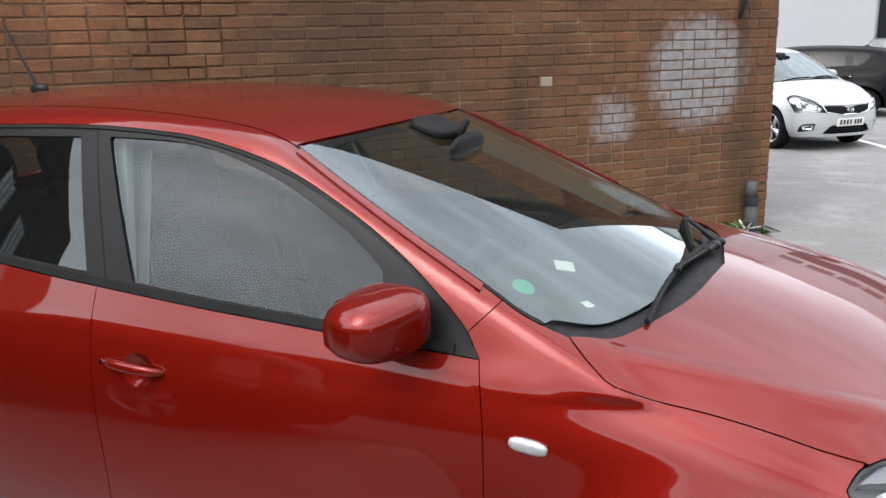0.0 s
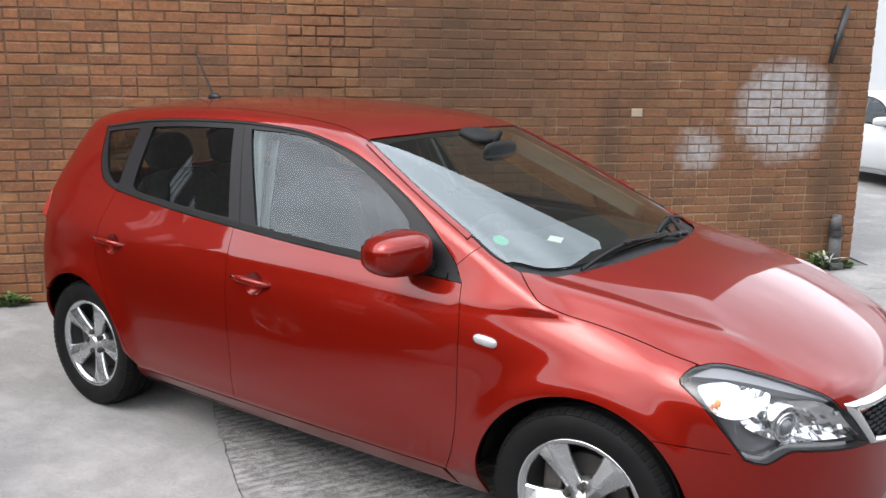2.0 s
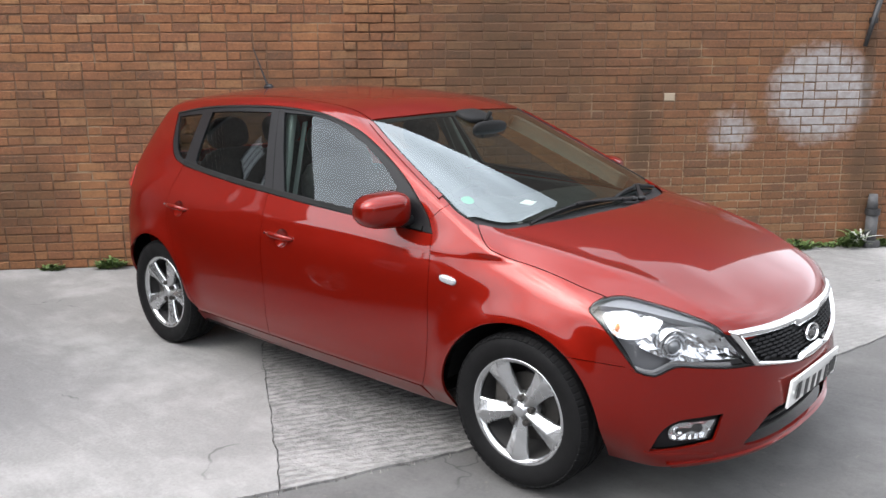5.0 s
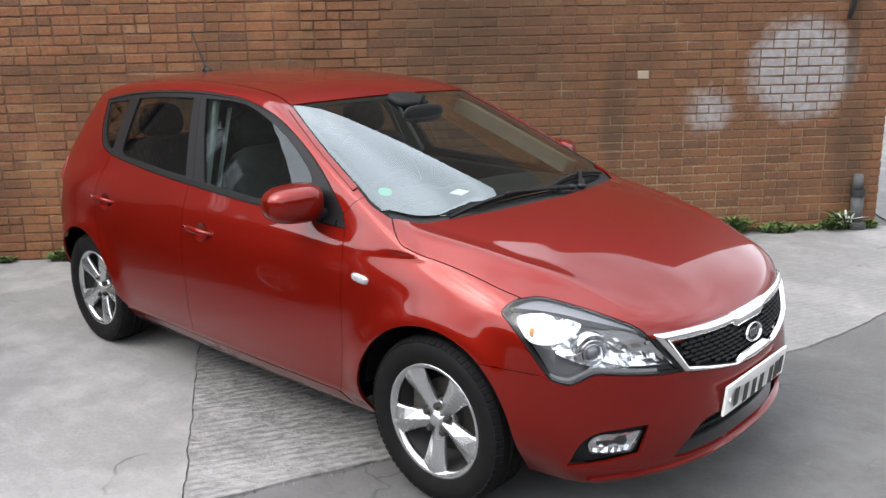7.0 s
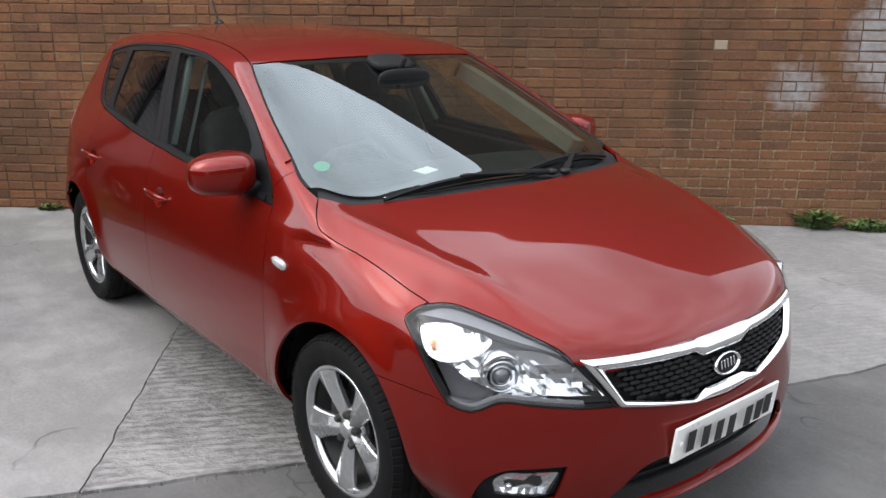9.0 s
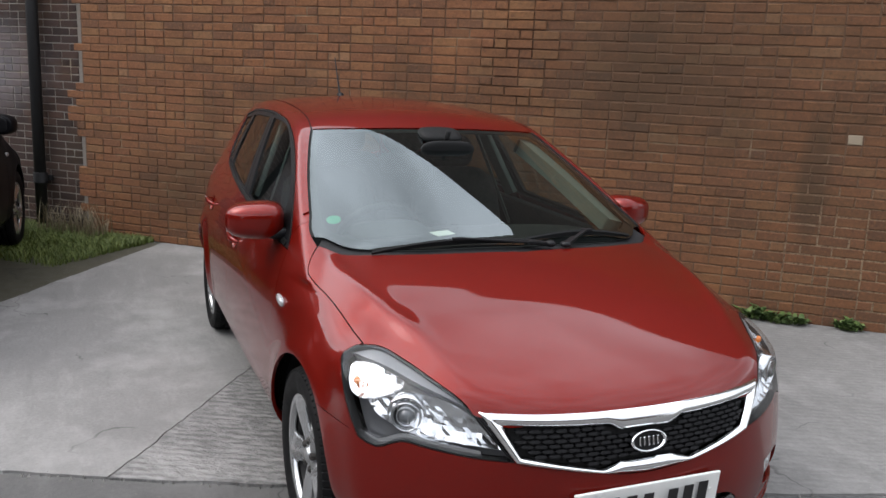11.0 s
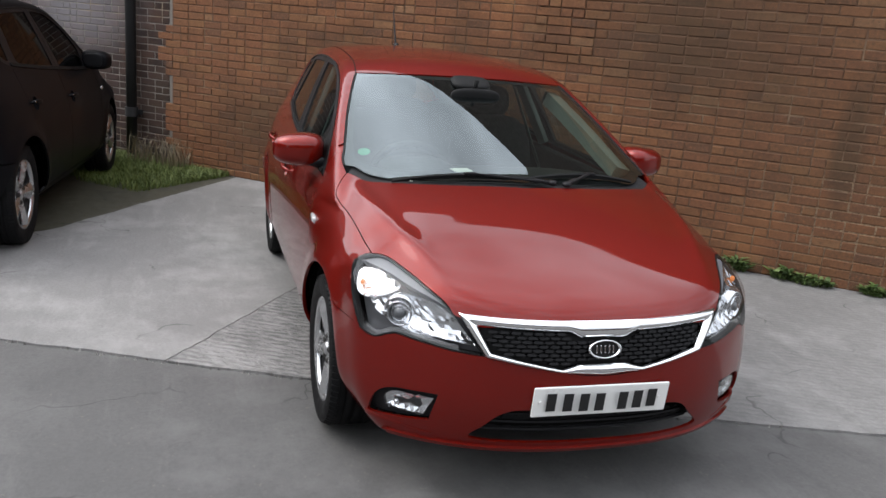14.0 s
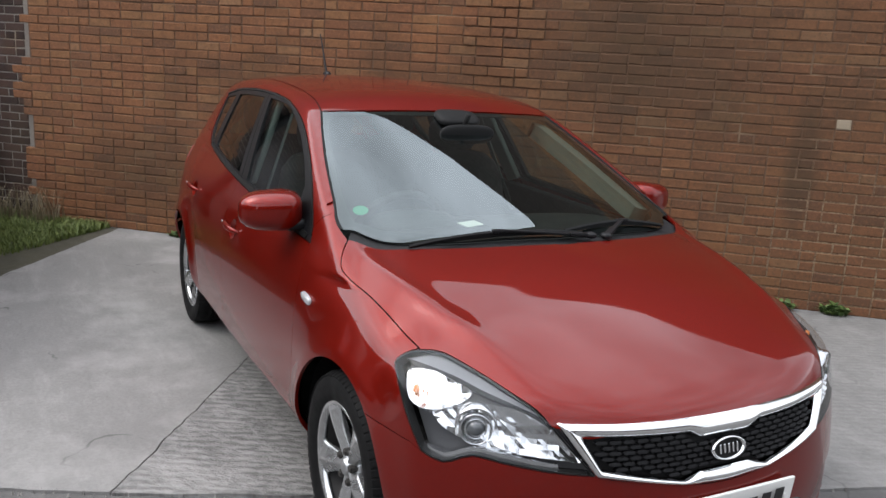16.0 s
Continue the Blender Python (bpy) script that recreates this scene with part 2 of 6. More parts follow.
def fill(loops, res):
    """Triangles over the region of the outlines: points, triangles, and each outline's own point numbers."""
    lo, hi = loops[0].min(0), loops[0].max(0)
    nx, ny = max(1, int((hi[0] - lo[0]) / res)), max(1, int((hi[1] - lo[1]) / res))
    gx, gy = np.meshgrid(np.linspace(lo[0], hi[0], nx + 1), np.linspace(lo[1], hi[1], ny + 1))
    grid = np.stack([gx.ravel(), gy.ravel()], 1)
    grid = grid[within(grid, loops)]
    edge = np.vstack(loops)
    if len(grid):
        keep = np.ones(len(grid), bool)
        for k in range(0, len(edge), 200):
            keep &= (np.linalg.norm(grid[:, None] - edge[None, k:k + 200], axis=2).min(1) > 0.45 * res)
        grid = grid[keep]
    pts = np.vstack([edge, grid])
    edges, rings, at = [], [], 0
    for loop in loops:
        ids = list(range(at, at + len(loop)))
        rings.append(ids)
        edges += list(zip(ids, ids[1:] + ids[:1]))
        at += len(loop)
    from mathutils.geometry import delaunay_2d_cdt
    v, _, f, origin, _, _ = delaunay_2d_cdt([Vector(p) for p in pts], edges, [], 0, 1e-7)
    v = np.array([tuple(p) for p in v])
    f = np.array(f)
    f = f[within(v[f].mean(1), loops)]
    where = {}
    for i, o in enumerate(origin):
        for k in o:
            where[k] = i
    rings = [[where[k] for k in ids if k in where] for ids in rings]
    return v, f, rings

# ---- the shape of the hatchback: forward is +x, its right side is -y ----
def spline(xs, ys):
    """A natural cubic spline through a few design stations."""
    xs, ys = np.array(xs, float), np.array(ys, float)
    n, h = len(xs), np.diff(xs)
    a = np.zeros((n, n)); r = np.zeros(n); a[0, 0] = a[-1, -1] = 1
    for i in range(1, n - 1):
        a[i, i - 1:i + 2] = h[i - 1], 2 * (h[i - 1] + h[i]), h[i]
        r[i] = 6 * ((ys[i + 1] - ys[i]) / h[i] - (ys[i] - ys[i - 1]) / h[i - 1])
    m = np.linalg.solve(a, r)

    def at(x):
        x = np.asarray(x, float)
        i = np.clip(np.searchsorted(xs, x) - 1, 0, n - 2)
        lo, hi = xs[i], xs[i + 1]
        xc = np.clip(x, xs[0], xs[-1])
        t, u, d = xc - lo, hi - xc, hi - lo
        y = m[i] * u**3 / (6 * d) + m[i + 1] * t**3 / (6 * d) + (ys[i] / d - m[i] * d / 6) * u + (ys[i + 1] / d - m[i + 1] * d / 6) * t
        s0 = (ys[1] - ys[0]) / h[0] - h[0] * m[1] / 6
        s1 = (ys[-1] - ys[-2]) / h[-1] + h[-1] * m[-2] / 6
        return y + np.where(x < xs[0], (x - xs[0]) * s0, 0) + np.where(x > xs[-1], (x - xs[-1]) * s1, 0)
    return at


def smax(a, b, k):
    return 0.5 * (a + b + np.sqrt((a - b) ** 2 + k * k))


def smin(a, b, k):
    return 0.5 * (a + b - np.sqrt((a - b) ** 2 + k * k))


def step(a, b, v):
    t = np.clip((v - a) / (b - a), 0, 1)
    return t * t * t * (t * (6 * t - 15) + 10)


AXLE, WHEEL_Y, WHEEL_Z = 1.325, 0.765, 0.312
plan = spline((-2.1, -1.75, -1.325, -0.7, 0.2, 0.9, 1.325, 1.7, 2.2), (0.74, 0.822, 0.864, 0.880, 0.888, 0.887, 0.88, 0.852, 0.80))
tuck = spline((0.12, 0.2, 0.3, 0.42, 0.55, 0.68, 0.8, 0.9, 1.0, 1.15), (0.185, 0.105, 0.036, 0.006, 0.0, 0.004, 0.02, 0.05, 0.10, 0.21))
belt = spline((-2.1, -1.6, -1.2, -0.6, 0.0, 0.6, 1.0), (1.12, 1.10, 1.075, 1.035, 0.995, 0.96, 0.95))
bonnet = spline((0.9, 1.15, 1.4, 1.6, 1.8, 1.95, 2.06, 2.16), (1.08, 1.035, 0.985, 0.93, 0.86, 0.80, 0.745, 0.68))
nose = spline((0.15, 0.22, 0.3, 0.37, 0.48, 0.6, 0.7, 0.8), (2.06, 2.118, 2.143, 2.150, 2.142, 2.124, 2.10, 2.06))
tail = spline((0.15, 0.25, 0.4, 0.6, 0.8, 1.0, 1.2, 1.4), (-1.80, -1.91, -2.02, -2.06, -2.04, -1.96, -1.84, -1.70))
roofline = spline((-1.85, -1.4, -1.0, -0.6, -0.2, 0.1, 0.35, 0.6), (1.40, 1.472, 1.503, 1.514, 1.502, 1.475, 1.434, 1.375))
ridge = spline((0.9, 1.09, 1.53, 1.77, 1.96, 2.15), (0.76, 0.729, 0.65, 0.575, 0.527, 0.48))
green = spline((-2.0, -1.6, -1.2, -0.6, 0.0, 0.6, 1.2), (0.715, 0.745, 0.762, 0.792, 0.803, 0.803, 0.79))


def body(x, y, z):
    """The outer skin of the car: below nought inside, above outside."""
    ay = np.sqrt(y * y + 1e-6)
    # lower body
    flare = 0.022 * np.exp(-((np.hypot(np.abs(x) - AXLE, z - WHEEL_Z) - 0.36) / 0.075) ** 2) * step(0.2, 0.4, z)
    side = ay - plan(x) + tuck(z) - flare - 0.008 * np.exp(-((z - 0.30) / 0.03) ** 2) * step(1.1, 0.8, np.abs(x))
    crease = ridge(x)
    hood = bonnet(x) - 0.05 * (ay / 0.75) ** 2 - 0.30 * (0.5 * (ay - crease + np.sqrt((ay - crease) ** 2 + 0.0004))) * step(0.9, 1.25, x)
    hood = hood + 0.009 * np.exp(-np.abs((ay - crease) / np.where(ay < crease, 0.04, 0.035)) ** 2) * step(1.95, 1.55, x) * step(0.95, 1.15, x)
    deck = belt(x)
    top = hood * step(0.75, 1.1, x) + deck * (1 - step(0.75, 1.1, x))
    front = x - nose(z) + 0.225 * (ay / 0.72) ** 2.6
    rear = tail(z) + 0.24 * (ay / 0.72) ** 3 - x
    low = smax(smax(smax(side, z - top, 0.05 + 0.05 * step(0.85, 1.15, x) * step(1.75, 1.5, x)), front, 0.04), rear, 0.05)
    # cabin
    glass = ay - green(x) + (0.345 + 0.11 * step(-0.6, -1.9, x)) * (z - 0.98) + 0.16 * (z - 0.98) ** 2
    screen = (z - 1.013 + 0.078 * (ay / 0.7) ** 2 + 0.445 * (x - 1.20)) * 0.9
    roof = z - roofline(x) + 0.041 * (ay / 0.56) ** 2
    back = (tail(z) + 0.12 * (ay / 0.6) ** 2.4 - x) * 0.9
    cabin = smax(smax(smax(glass, roof, 0.032), screen, 0.02), back, 0.05)
    cabin = smax(cabin, 0.90 - z, 0.01)
    return smin(low, cabin, 0.018 - 0.015 * step(0.55, 0.85, x) * step(0.74, 0.64, ay))


def skin_normal(p):
    e = 1e-3
    g = np.stack([body(*(p + d).T) - body(*(p - d).T) for d in np.eye(3) * e], 1)
    return g / (np.linalg.norm(g, axis=1)[:, None] + 1e-12)


def cast(o, d):
    """Where rays from inside the car pass through its skin."""
    lo, hi = np.zeros(len(o)), np.full(len(o), 1.7)
    for _ in range(26):
        mid = 0.5 * (lo + hi)
        out = body(*(o + d * mid[:, None]).T) > 0
        hi, lo = np.where(out, mid, hi), np.where(out, lo, mid)
    return o + d * (0.5 * (lo + hi))[:, None]


def side_on(q):
    """(x, z) seen from the right side."""
    q = np.asarray(q, float)
    zero = np.zeros(len(q))
    return cast(np.stack([q[:, 0], zero, q[:, 1]], 1), np.tile((0.0, -1.0, 0.0), (len(q), 1)))


def top_on(q):
    """(x, y) seen from above."""
    q = np.asarray(q, float)
    return cast(np.stack([q[:, 0], q[:, 1], np.full(len(q), 0.45)], 1), np.tile((0.0, 0.0, 1.0), (len(q), 1)))


def round_on(q):
    """(x, angle) about the car's long axis; the angle is 0 to the right and grows upwards."""
    q = np.asarray(q, float)
    zero = np.zeros(len(q))
    return cast(np.stack([q[:, 0], zero, zero + 0.55], 1), np.stack([zero, -np.cos(q[:, 1]), np.sin(q[:, 1])], 1))


def nose_on(q):
    """(angle, z) round the nose; the angle is 0 ahead and falls to the right."""
    q = np.asarray(q, float)
    zero = np.zeros(len(q))
    return cast(np.stack([zero + 1.0, zero, q[:, 1]], 1), np.stack([np.cos(q[:, 0]), np.sin(q[:, 0]), zero], 1))


def tail_on(q):
    """(angle, z) round the tail; the angle is 0 straight behind and falls to the right."""
    q = np.asarray(q, float)
    zero = np.zeros(len(q))
    return cast(np.stack([zero - 1.0, zero, q[:, 1]], 1), np.stack([-np.cos(q[:, 0]), np.sin(q[:, 0]), zero], 1))


def to_round(p):
    return np.stack([p[:, 0], np.arctan2(p[:, 2] - 0.55, -p[:, 1])], 1)


def to_nose(p):
    return np.stack([np.arctan2(p[:, 1], p[:, 0] - 1.0), p[:, 2]], 1)


def to_tail(p):
    return np.stack([np.arctan2(p[:, 1], -p[:, 0] - 1.0), p[:, 2]], 1)


SCALES = {side_on: (1, 1), top_on: (1, 1), round_on: (1, 0.8), nose_on: (1.0, 1), tail_on: (0.9, 1)}


def panel(name, mat, parent, onto, loops, res=0.03, gap=0.0014, thick=0.012, lift=0.0, label="", flip=False, roll=0.0012, crown=0.0, facet=0.0):
    """A sheet that follows the car's skin inside the given outlines, with a rolled edge and a flange; flip: its twin on the other side."""
    s = np.array(SCALES[onto])
    loops = [np.asarray(q, float) * s for q in loops]
    if gap:
        loops = [inset(q, gap if k == 0 else -gap) for k, q in enumerate(loops)]
    v, f, rings = fill(loops, res)
    p = onto(v / s)
    nrm = skin_normal(p)
    p = p + nrm * lift
    if crown:
        edge = np.vstack(loops)
        d = np.array([np.linalg.norm(edge - q, axis=1).min() for q in v])
        p = p + nrm * (crown * (1 - np.exp(-d / min(0.02, 2 * abs(crown)))))[:, None]
    if facet:
        p = p + nrm * np.random.RandomState(len(p)).uniform(-facet, facet, len(p))[:, None]
    a, b, c = p[f[0]]
    sign = np.sum([np.cross(p[t[1]] - p[t[0]], p[t[2]] - p[t[0]]) @ nrm[t[0]] for t in f[:40]])
    if sign < 0:
        f = f[:, ::-1]
    skin = nrm.copy()
    if crown:
        skin = np.zeros_like(p)
        tri = np.cross(p[f[:, 1]] - p[f[:, 0]], p[f[:, 2]] - p[f[:, 0]])
        for k in range(3):
            np.add.at(skin, f[:, k], tri)
        skin /= np.linalg.norm(skin, axis=1)[:, None] + 1e-12
        if crown > 0:
            skin = skin * 0.4 + nrm * 0.6
    verts, normals, faces = list(p), list(skin), [tuple(t) for t in f]
    rim = sorted({i for r in rings for i in r})
    for i in rim:
        verts[i] = verts[i] - nrm[i] * roll
    if thick:
        for k, r in enumerate(rings):
            n0 = len(verts)
            loop = np.array([verts[i] for i in r])
            along = np.roll(loop, -1, 0) - np.roll(loop, 1, 0)
            outw = np.cross(along, nrm[r])
            outw /= np.linalg.norm(outw, axis=1)[:, None] + 1e-12
            mid = v[r].mean(0)
            if np.sum((loop - loop.mean(0)) * outw) * (1 if k == 0 else -1) < 0:
                outw = -outw
            verts += list(loop) + list(loop - nrm[r] * thick)
            normals += list(outw) + list(outw)
            m = len(r)
            for i in range(m):
                j = (i + 1) % m
                q = (n0 + i, n0 + j, n0 + m + j, n0 + m + i)
                face = np.cross(verts[q[1]] - verts[q[0]], verts[q[3]] - verts[q[0]])
                faces.append(q if face @ outw[i] > 0 else q[::-1])
    verts, normals = np.array(verts), np.array(normals)
    if flip:
        verts, normals = verts * (1, -1, 1), normals * (1, -1, 1)
        faces = [q[::-1] for q in faces]
    return mesh_object(name, verts, faces, mat, parent, label, not facet, None if facet else normals)


def pair(name, mat, parent, onto, loops, **kw):
    """The same sheet on the right and on the left."""
    return panel(name, mat, parent, onto, loops, **kw), panel(name, mat, parent, onto, loops, flip=True, **kw)


def arc(cx, cz, r, a0, a1, n=40):
    a = np.radians(np.linspace(a0, a1, n))
    return np.stack([cx + r * np.cos(a), cz + r * np.sin(a)], 1)


def straight(*pts):
    out = []
    for a, b in zip(pts, pts[1:]):
        k = max(1, int(math.dist(a, b) / 0.025))
        out += [tuple(np.array(a) + (np.array(b) - a) * t / k) for t in range(k)]
    return np.array(out + [pts[-1]])


# ---- the car's lines ----
ARCH = 0.365
DLO_TOP = smooth_line([(-1.435, 1.36), (-1.12, 1.40), (-0.8, 1.42), (-0.45, 1.427), (-0.2, 1.418), (0.0, 1.398), (0.25, 1.338), (0.46, 1.247), (0.62, 1.157), (0.74, 1.068), (0.81, 1.005), (0.845, 0.952)])
DLO_LOW = smooth_line([(0.845, 0.952), (0.6, 0.962), (0.35, 0.974), (0.09, 0.986), (-0.19, 1.003), (-0.52, 1.024), (-0.9, 1.053), (-1.16, 1.077)])
DLO_BACK = smooth_line([(-1.16, 1.077), (-1.29, 1.115), (-1.375, 1.205), (-1.435, 1.36)])
DOOR_SEAM = smooth_line([(0.845, 0.952), (0.872, 0.78), (0.88, 0.55), (0.862, 0.40), (0.82, 0.29)])
POST_SEAM = smooth_line([(-0.285, 1.009), (-0.28, 0.895), (-0.24, 0.543), (-0.243, 0.40), (-0.25, 0.29)])
BACK_SEAM = smooth_line([(-1.16, 1.077), (-1.19, 0.93), (-1.165, 0.78), (-1.09, 0.664), (-1.0, 0.52), (-0.945, 0.40), (-0.90, 0.29)])
HOOD_SEAM = top_on(smooth_line([(1.03, -0.735), (1.069, -0.767), (1.125, -0.797), (1.176, -0.797), (1.296, -0.777), (1.454, -0.762), (1.562, -0.752), (1.63, -0.745)]))
LAMP = [(1.60, -0.80, 0.767), (1.62, -0.765, 0.788), (1.64, -0.745, 0.794), (1.69, -0.70, 0.794), (1.79, -0.648, 0.773), (1.91, -0.588, 0.738), (1.998, -0.524, 0.697)]
LAMP_TOP = top_on(smooth_line([q[:2] for q in LAMP]))
LAMP_FRONT = nose_on(straight(tuple(to_nose(np.array([LAMP[-1]]))[0]), tuple(to_nose(np.array([(2.09, -0.425, 0.565)]))[0])))
LAMP_LOW = nose_on(smooth_line(to_nose(np.array([(2.09, -0.425, 0.565), (2.03, -0.535, 0.573), (1.95, -0.645, 0.589), (1.893, -0.70, 0.597), (1.835, -0.75, 0.568), (1.785, -0.79, 0.585)]))))
LAMP_BACK = nose_on(smooth_line(to_nose(np.array([(1.785, -0.79, 0.585), (1.735, -0.805, 0.65), (1.66, -0.805, 0.725), (1.60, -0.80, 0.767)]))))
SCREEN_SIDE = top_on(smooth_line([(1.03, -0.735), (0.93, -0.74), (0.822, -0.716), (0.591, -0.668), (0.383, -0.613), (0.245, -0.570)]))
DITCH = top_on(smooth_line([(0.245, -0.570), (0.05, -0.552), (-0.3, -0.535), (-0.8, -0.515), (-1.3, -0.485), (-1.62, -0.45)]))
HOOD_BACK = smooth_line([(1.03, -0.735), (1.137, -0.625), (1.236, -0.36), (1.285, 0.0)])
HOOD_NOSE = smooth_line([(1.998, -0.524), (2.045, -0.437), (2.072, -0.32), (2.088, -0.15), (2.093, 0.0)])


def other(q):
    """A line of (x, y) on the car's left, run the other way."""
    return np.asarray(q)[::-1] * (1, -1)


def across(q):
    """A line of (angle, z) on the car's left, run the other way."""
    return np.asarray(q)[::-1] * (-1, 1)


HANDLES = ((-0.115, 0.822), (-1.07, 0.858))


def handle_cup(x, z):
    """The hollow behind a door handle."""
    a = np.linspace(0, 2 * math.pi, 32, endpoint=False)
    return np.stack([x + 0.01 + 0.052 * np.cos(a), z - 0.008 + 0.043 * np.sin(a)], 1)


def build_wheel(car, x, y):
    """One wheel, whose outer face looks along -y."""
    wheel = new("wheel")
    wheel.parent = car
    bm = bmesh.new()
    prof = [(0.205, -0.085), (0.225, -0.098), (0.262, -0.107), (0.288, -0.104), (0.303, -0.094), (0.311, -0.078), (0.3145, -0.05), (0.3145, -0.047), (0.309, -0.046), (0.309, -0.038), (0.3145, -0.037),
            (0.3155, -0.006), (0.309, -0.005), (0.309, 0.005), (0.3155, 0.006), (0.3145, 0.037), (0.309, 0.038), (0.309, 0.046), (0.3145, 0.047), (0.311, 0.078), (0.30, 0.095), (0.262, 0.107), (0.205, 0.085)]
    lathe(bm, prof, 96)
    part("tyre", bm, RUBBER, wheel, "black rubber tyre", True)
    bm = bmesh.new()
    for k in range(72):
        a = 2 * math.pi * k / 72
        for yy, lean in ((-0.086, 0.25), (0.086, -0.25)):
            m = pose(0.3045 * math.cos(a), yy, 0.3045 * math.sin(a), 0, 90 - math.degrees(a), 0) @ pose(0, 0, 0, 24 if yy < 0 else -24, 0, 0)
            box(bm, (0.0215, 0.034, 0.008), m, 0.002, 1)
    tagged(part("shoulder_tread", bm, RUBBER, wheel), kind="stuff")
    bm = bmesh.new()
    lathe(bm, [(0.21, -0.092), (0.216, -0.094), (0.2165, -0.088), (0.207, -0.078), (0.196, -0.068), (0.193, -0.066), (0.194, -0.078), (0.203, -0.09)], 80)
    part("rim", bm, ALLOY, wheel, "silver alloy rim", True)
    bm = bmesh.new()
    lathe(bm, [(0.1955, -0.067), (0.19, 0.08), (0.0001, 0.085)], 64, closed=False)
    part("barrel", bm, BARREL_SHADE, wheel, smooth=True)
    for k in range(5):
        a = 90 + 72 * k
        bm = bmesh.new()
        secs = []
        for r, w, yf, th in ((0.028, 0.026, -0.072, 0.034), (0.06, 0.030, -0.077, 0.034), (0.10, 0.036, -0.084, 0.034), (0.15, 0.046, -0.091, 0.032), (0.185, 0.058, -0.094, 0.028), (0.203, 0.070, -0.093, 0.026)):
            ring = [(-w, yf + th), (-w, yf + 0.020), (-w * 0.90, yf + 0.015), (-w * 0.10, yf), (w * 0.10, yf), (w * 0.90, yf + 0.015), (w, yf + 0.020), (w, yf + th)]
            secs.append([bm.verts.new((r, yy, q)) for q, yy in ring])
        for s, t in zip(secs, secs[1:]):
            for i in range(8):
                bm.faces.new((s[i], s[(i + 1) % 8], t[(i + 1) % 8], t[i]))
        bm.faces.new(secs[0]), bm.faces.new(secs[-1])
        bmesh.ops.recalc_face_normals(bm, faces=bm.faces)
        bmesh.ops.transform(bm, matrix=pose(0, 0, 0, 0, a, 0), verts=bm.verts)
        ob = part("spoke", bm, ALLOY, wheel)
        for poly in ob.data.polygons:
            poly.use_smooth = False
        b2 = bmesh.new()
        an = math.radians(a + 36)
        m = pose(0.052 * math.cos(an), -0.064, -0.052 * math.sin(an), 90, 0, 0)
        tube(b2, 0.0135, 0.024, m, 16)
        tube(b2, 0.0095, 0.034, m, 6)
        part("wheel_nut", b2, STEEL, wheel)
    bm = bmesh.new()
    lathe(bm, [(0.0001, -0.083), (0.02, -0.0825), (0.027, -0.079), (0.029, -0.07), (0.060, -0.060), (0.072, -0.045), (0.072, -0.02), (0.0001, -0.02)], 40, closed=False)
    part("hub_cap", bm, ALLOY, wheel, smooth=True)
    bm = bmesh.new()
    lathe(bm, [(0.0001, -0.018), (0.07, -0.02), (0.075, -0.006), (0.138, -0.006), (0.14, 0.012), (0.0001, 0.012)], 48, closed=False)
    box(bm, (0.07, 0.07, 0.14), pose(-0.12, 0.0, 0.02), 0.012)
    part("brake_disc", bm, STEEL, wheel)
    wheel.matrix_local = pose(x, y, WHEEL_Z + 0.003, 0, 3 if x > 0 else -14, 0) if y < 0 else pose(x, y, WHEEL_Z + 0.003, 0, 0, 180)
    return wheel


def rounded_solid(bm, size, m, power=3.0, n=20, taper=0.0):
    """A soft-cornered solid (superellipsoid)."""
    made = bmesh.ops.create_uvsphere(bm, u_segments=n * 2, v_segments=n, radius=1.0)["verts"]
    for v in made:
        d = v.co.normalized()
        k = (abs(d.x) ** power + abs(d.y) ** power + abs(d.z) ** power) ** (-1 / power)
        p = d * k
        p.x, p.y, p.z = p.x * size[0] / 2, p.y * size[1] / 2 * (1 + taper * p.z), p.z * size[2] / 2
        v.co = m @ p



def straight_run(points, m=200):
    """A polyline resampled at even steps."""
    p = np.array(points, float)
    d = np.r_[0, np.cumsum(np.linalg.norm(np.diff(p, axis=0), axis=1))]
    t = np.linspace(0, d[-1], m)
    return np.stack([np.interp(t, d, p[:, 0]), np.interp(t, d, p[:, 1])], 1)


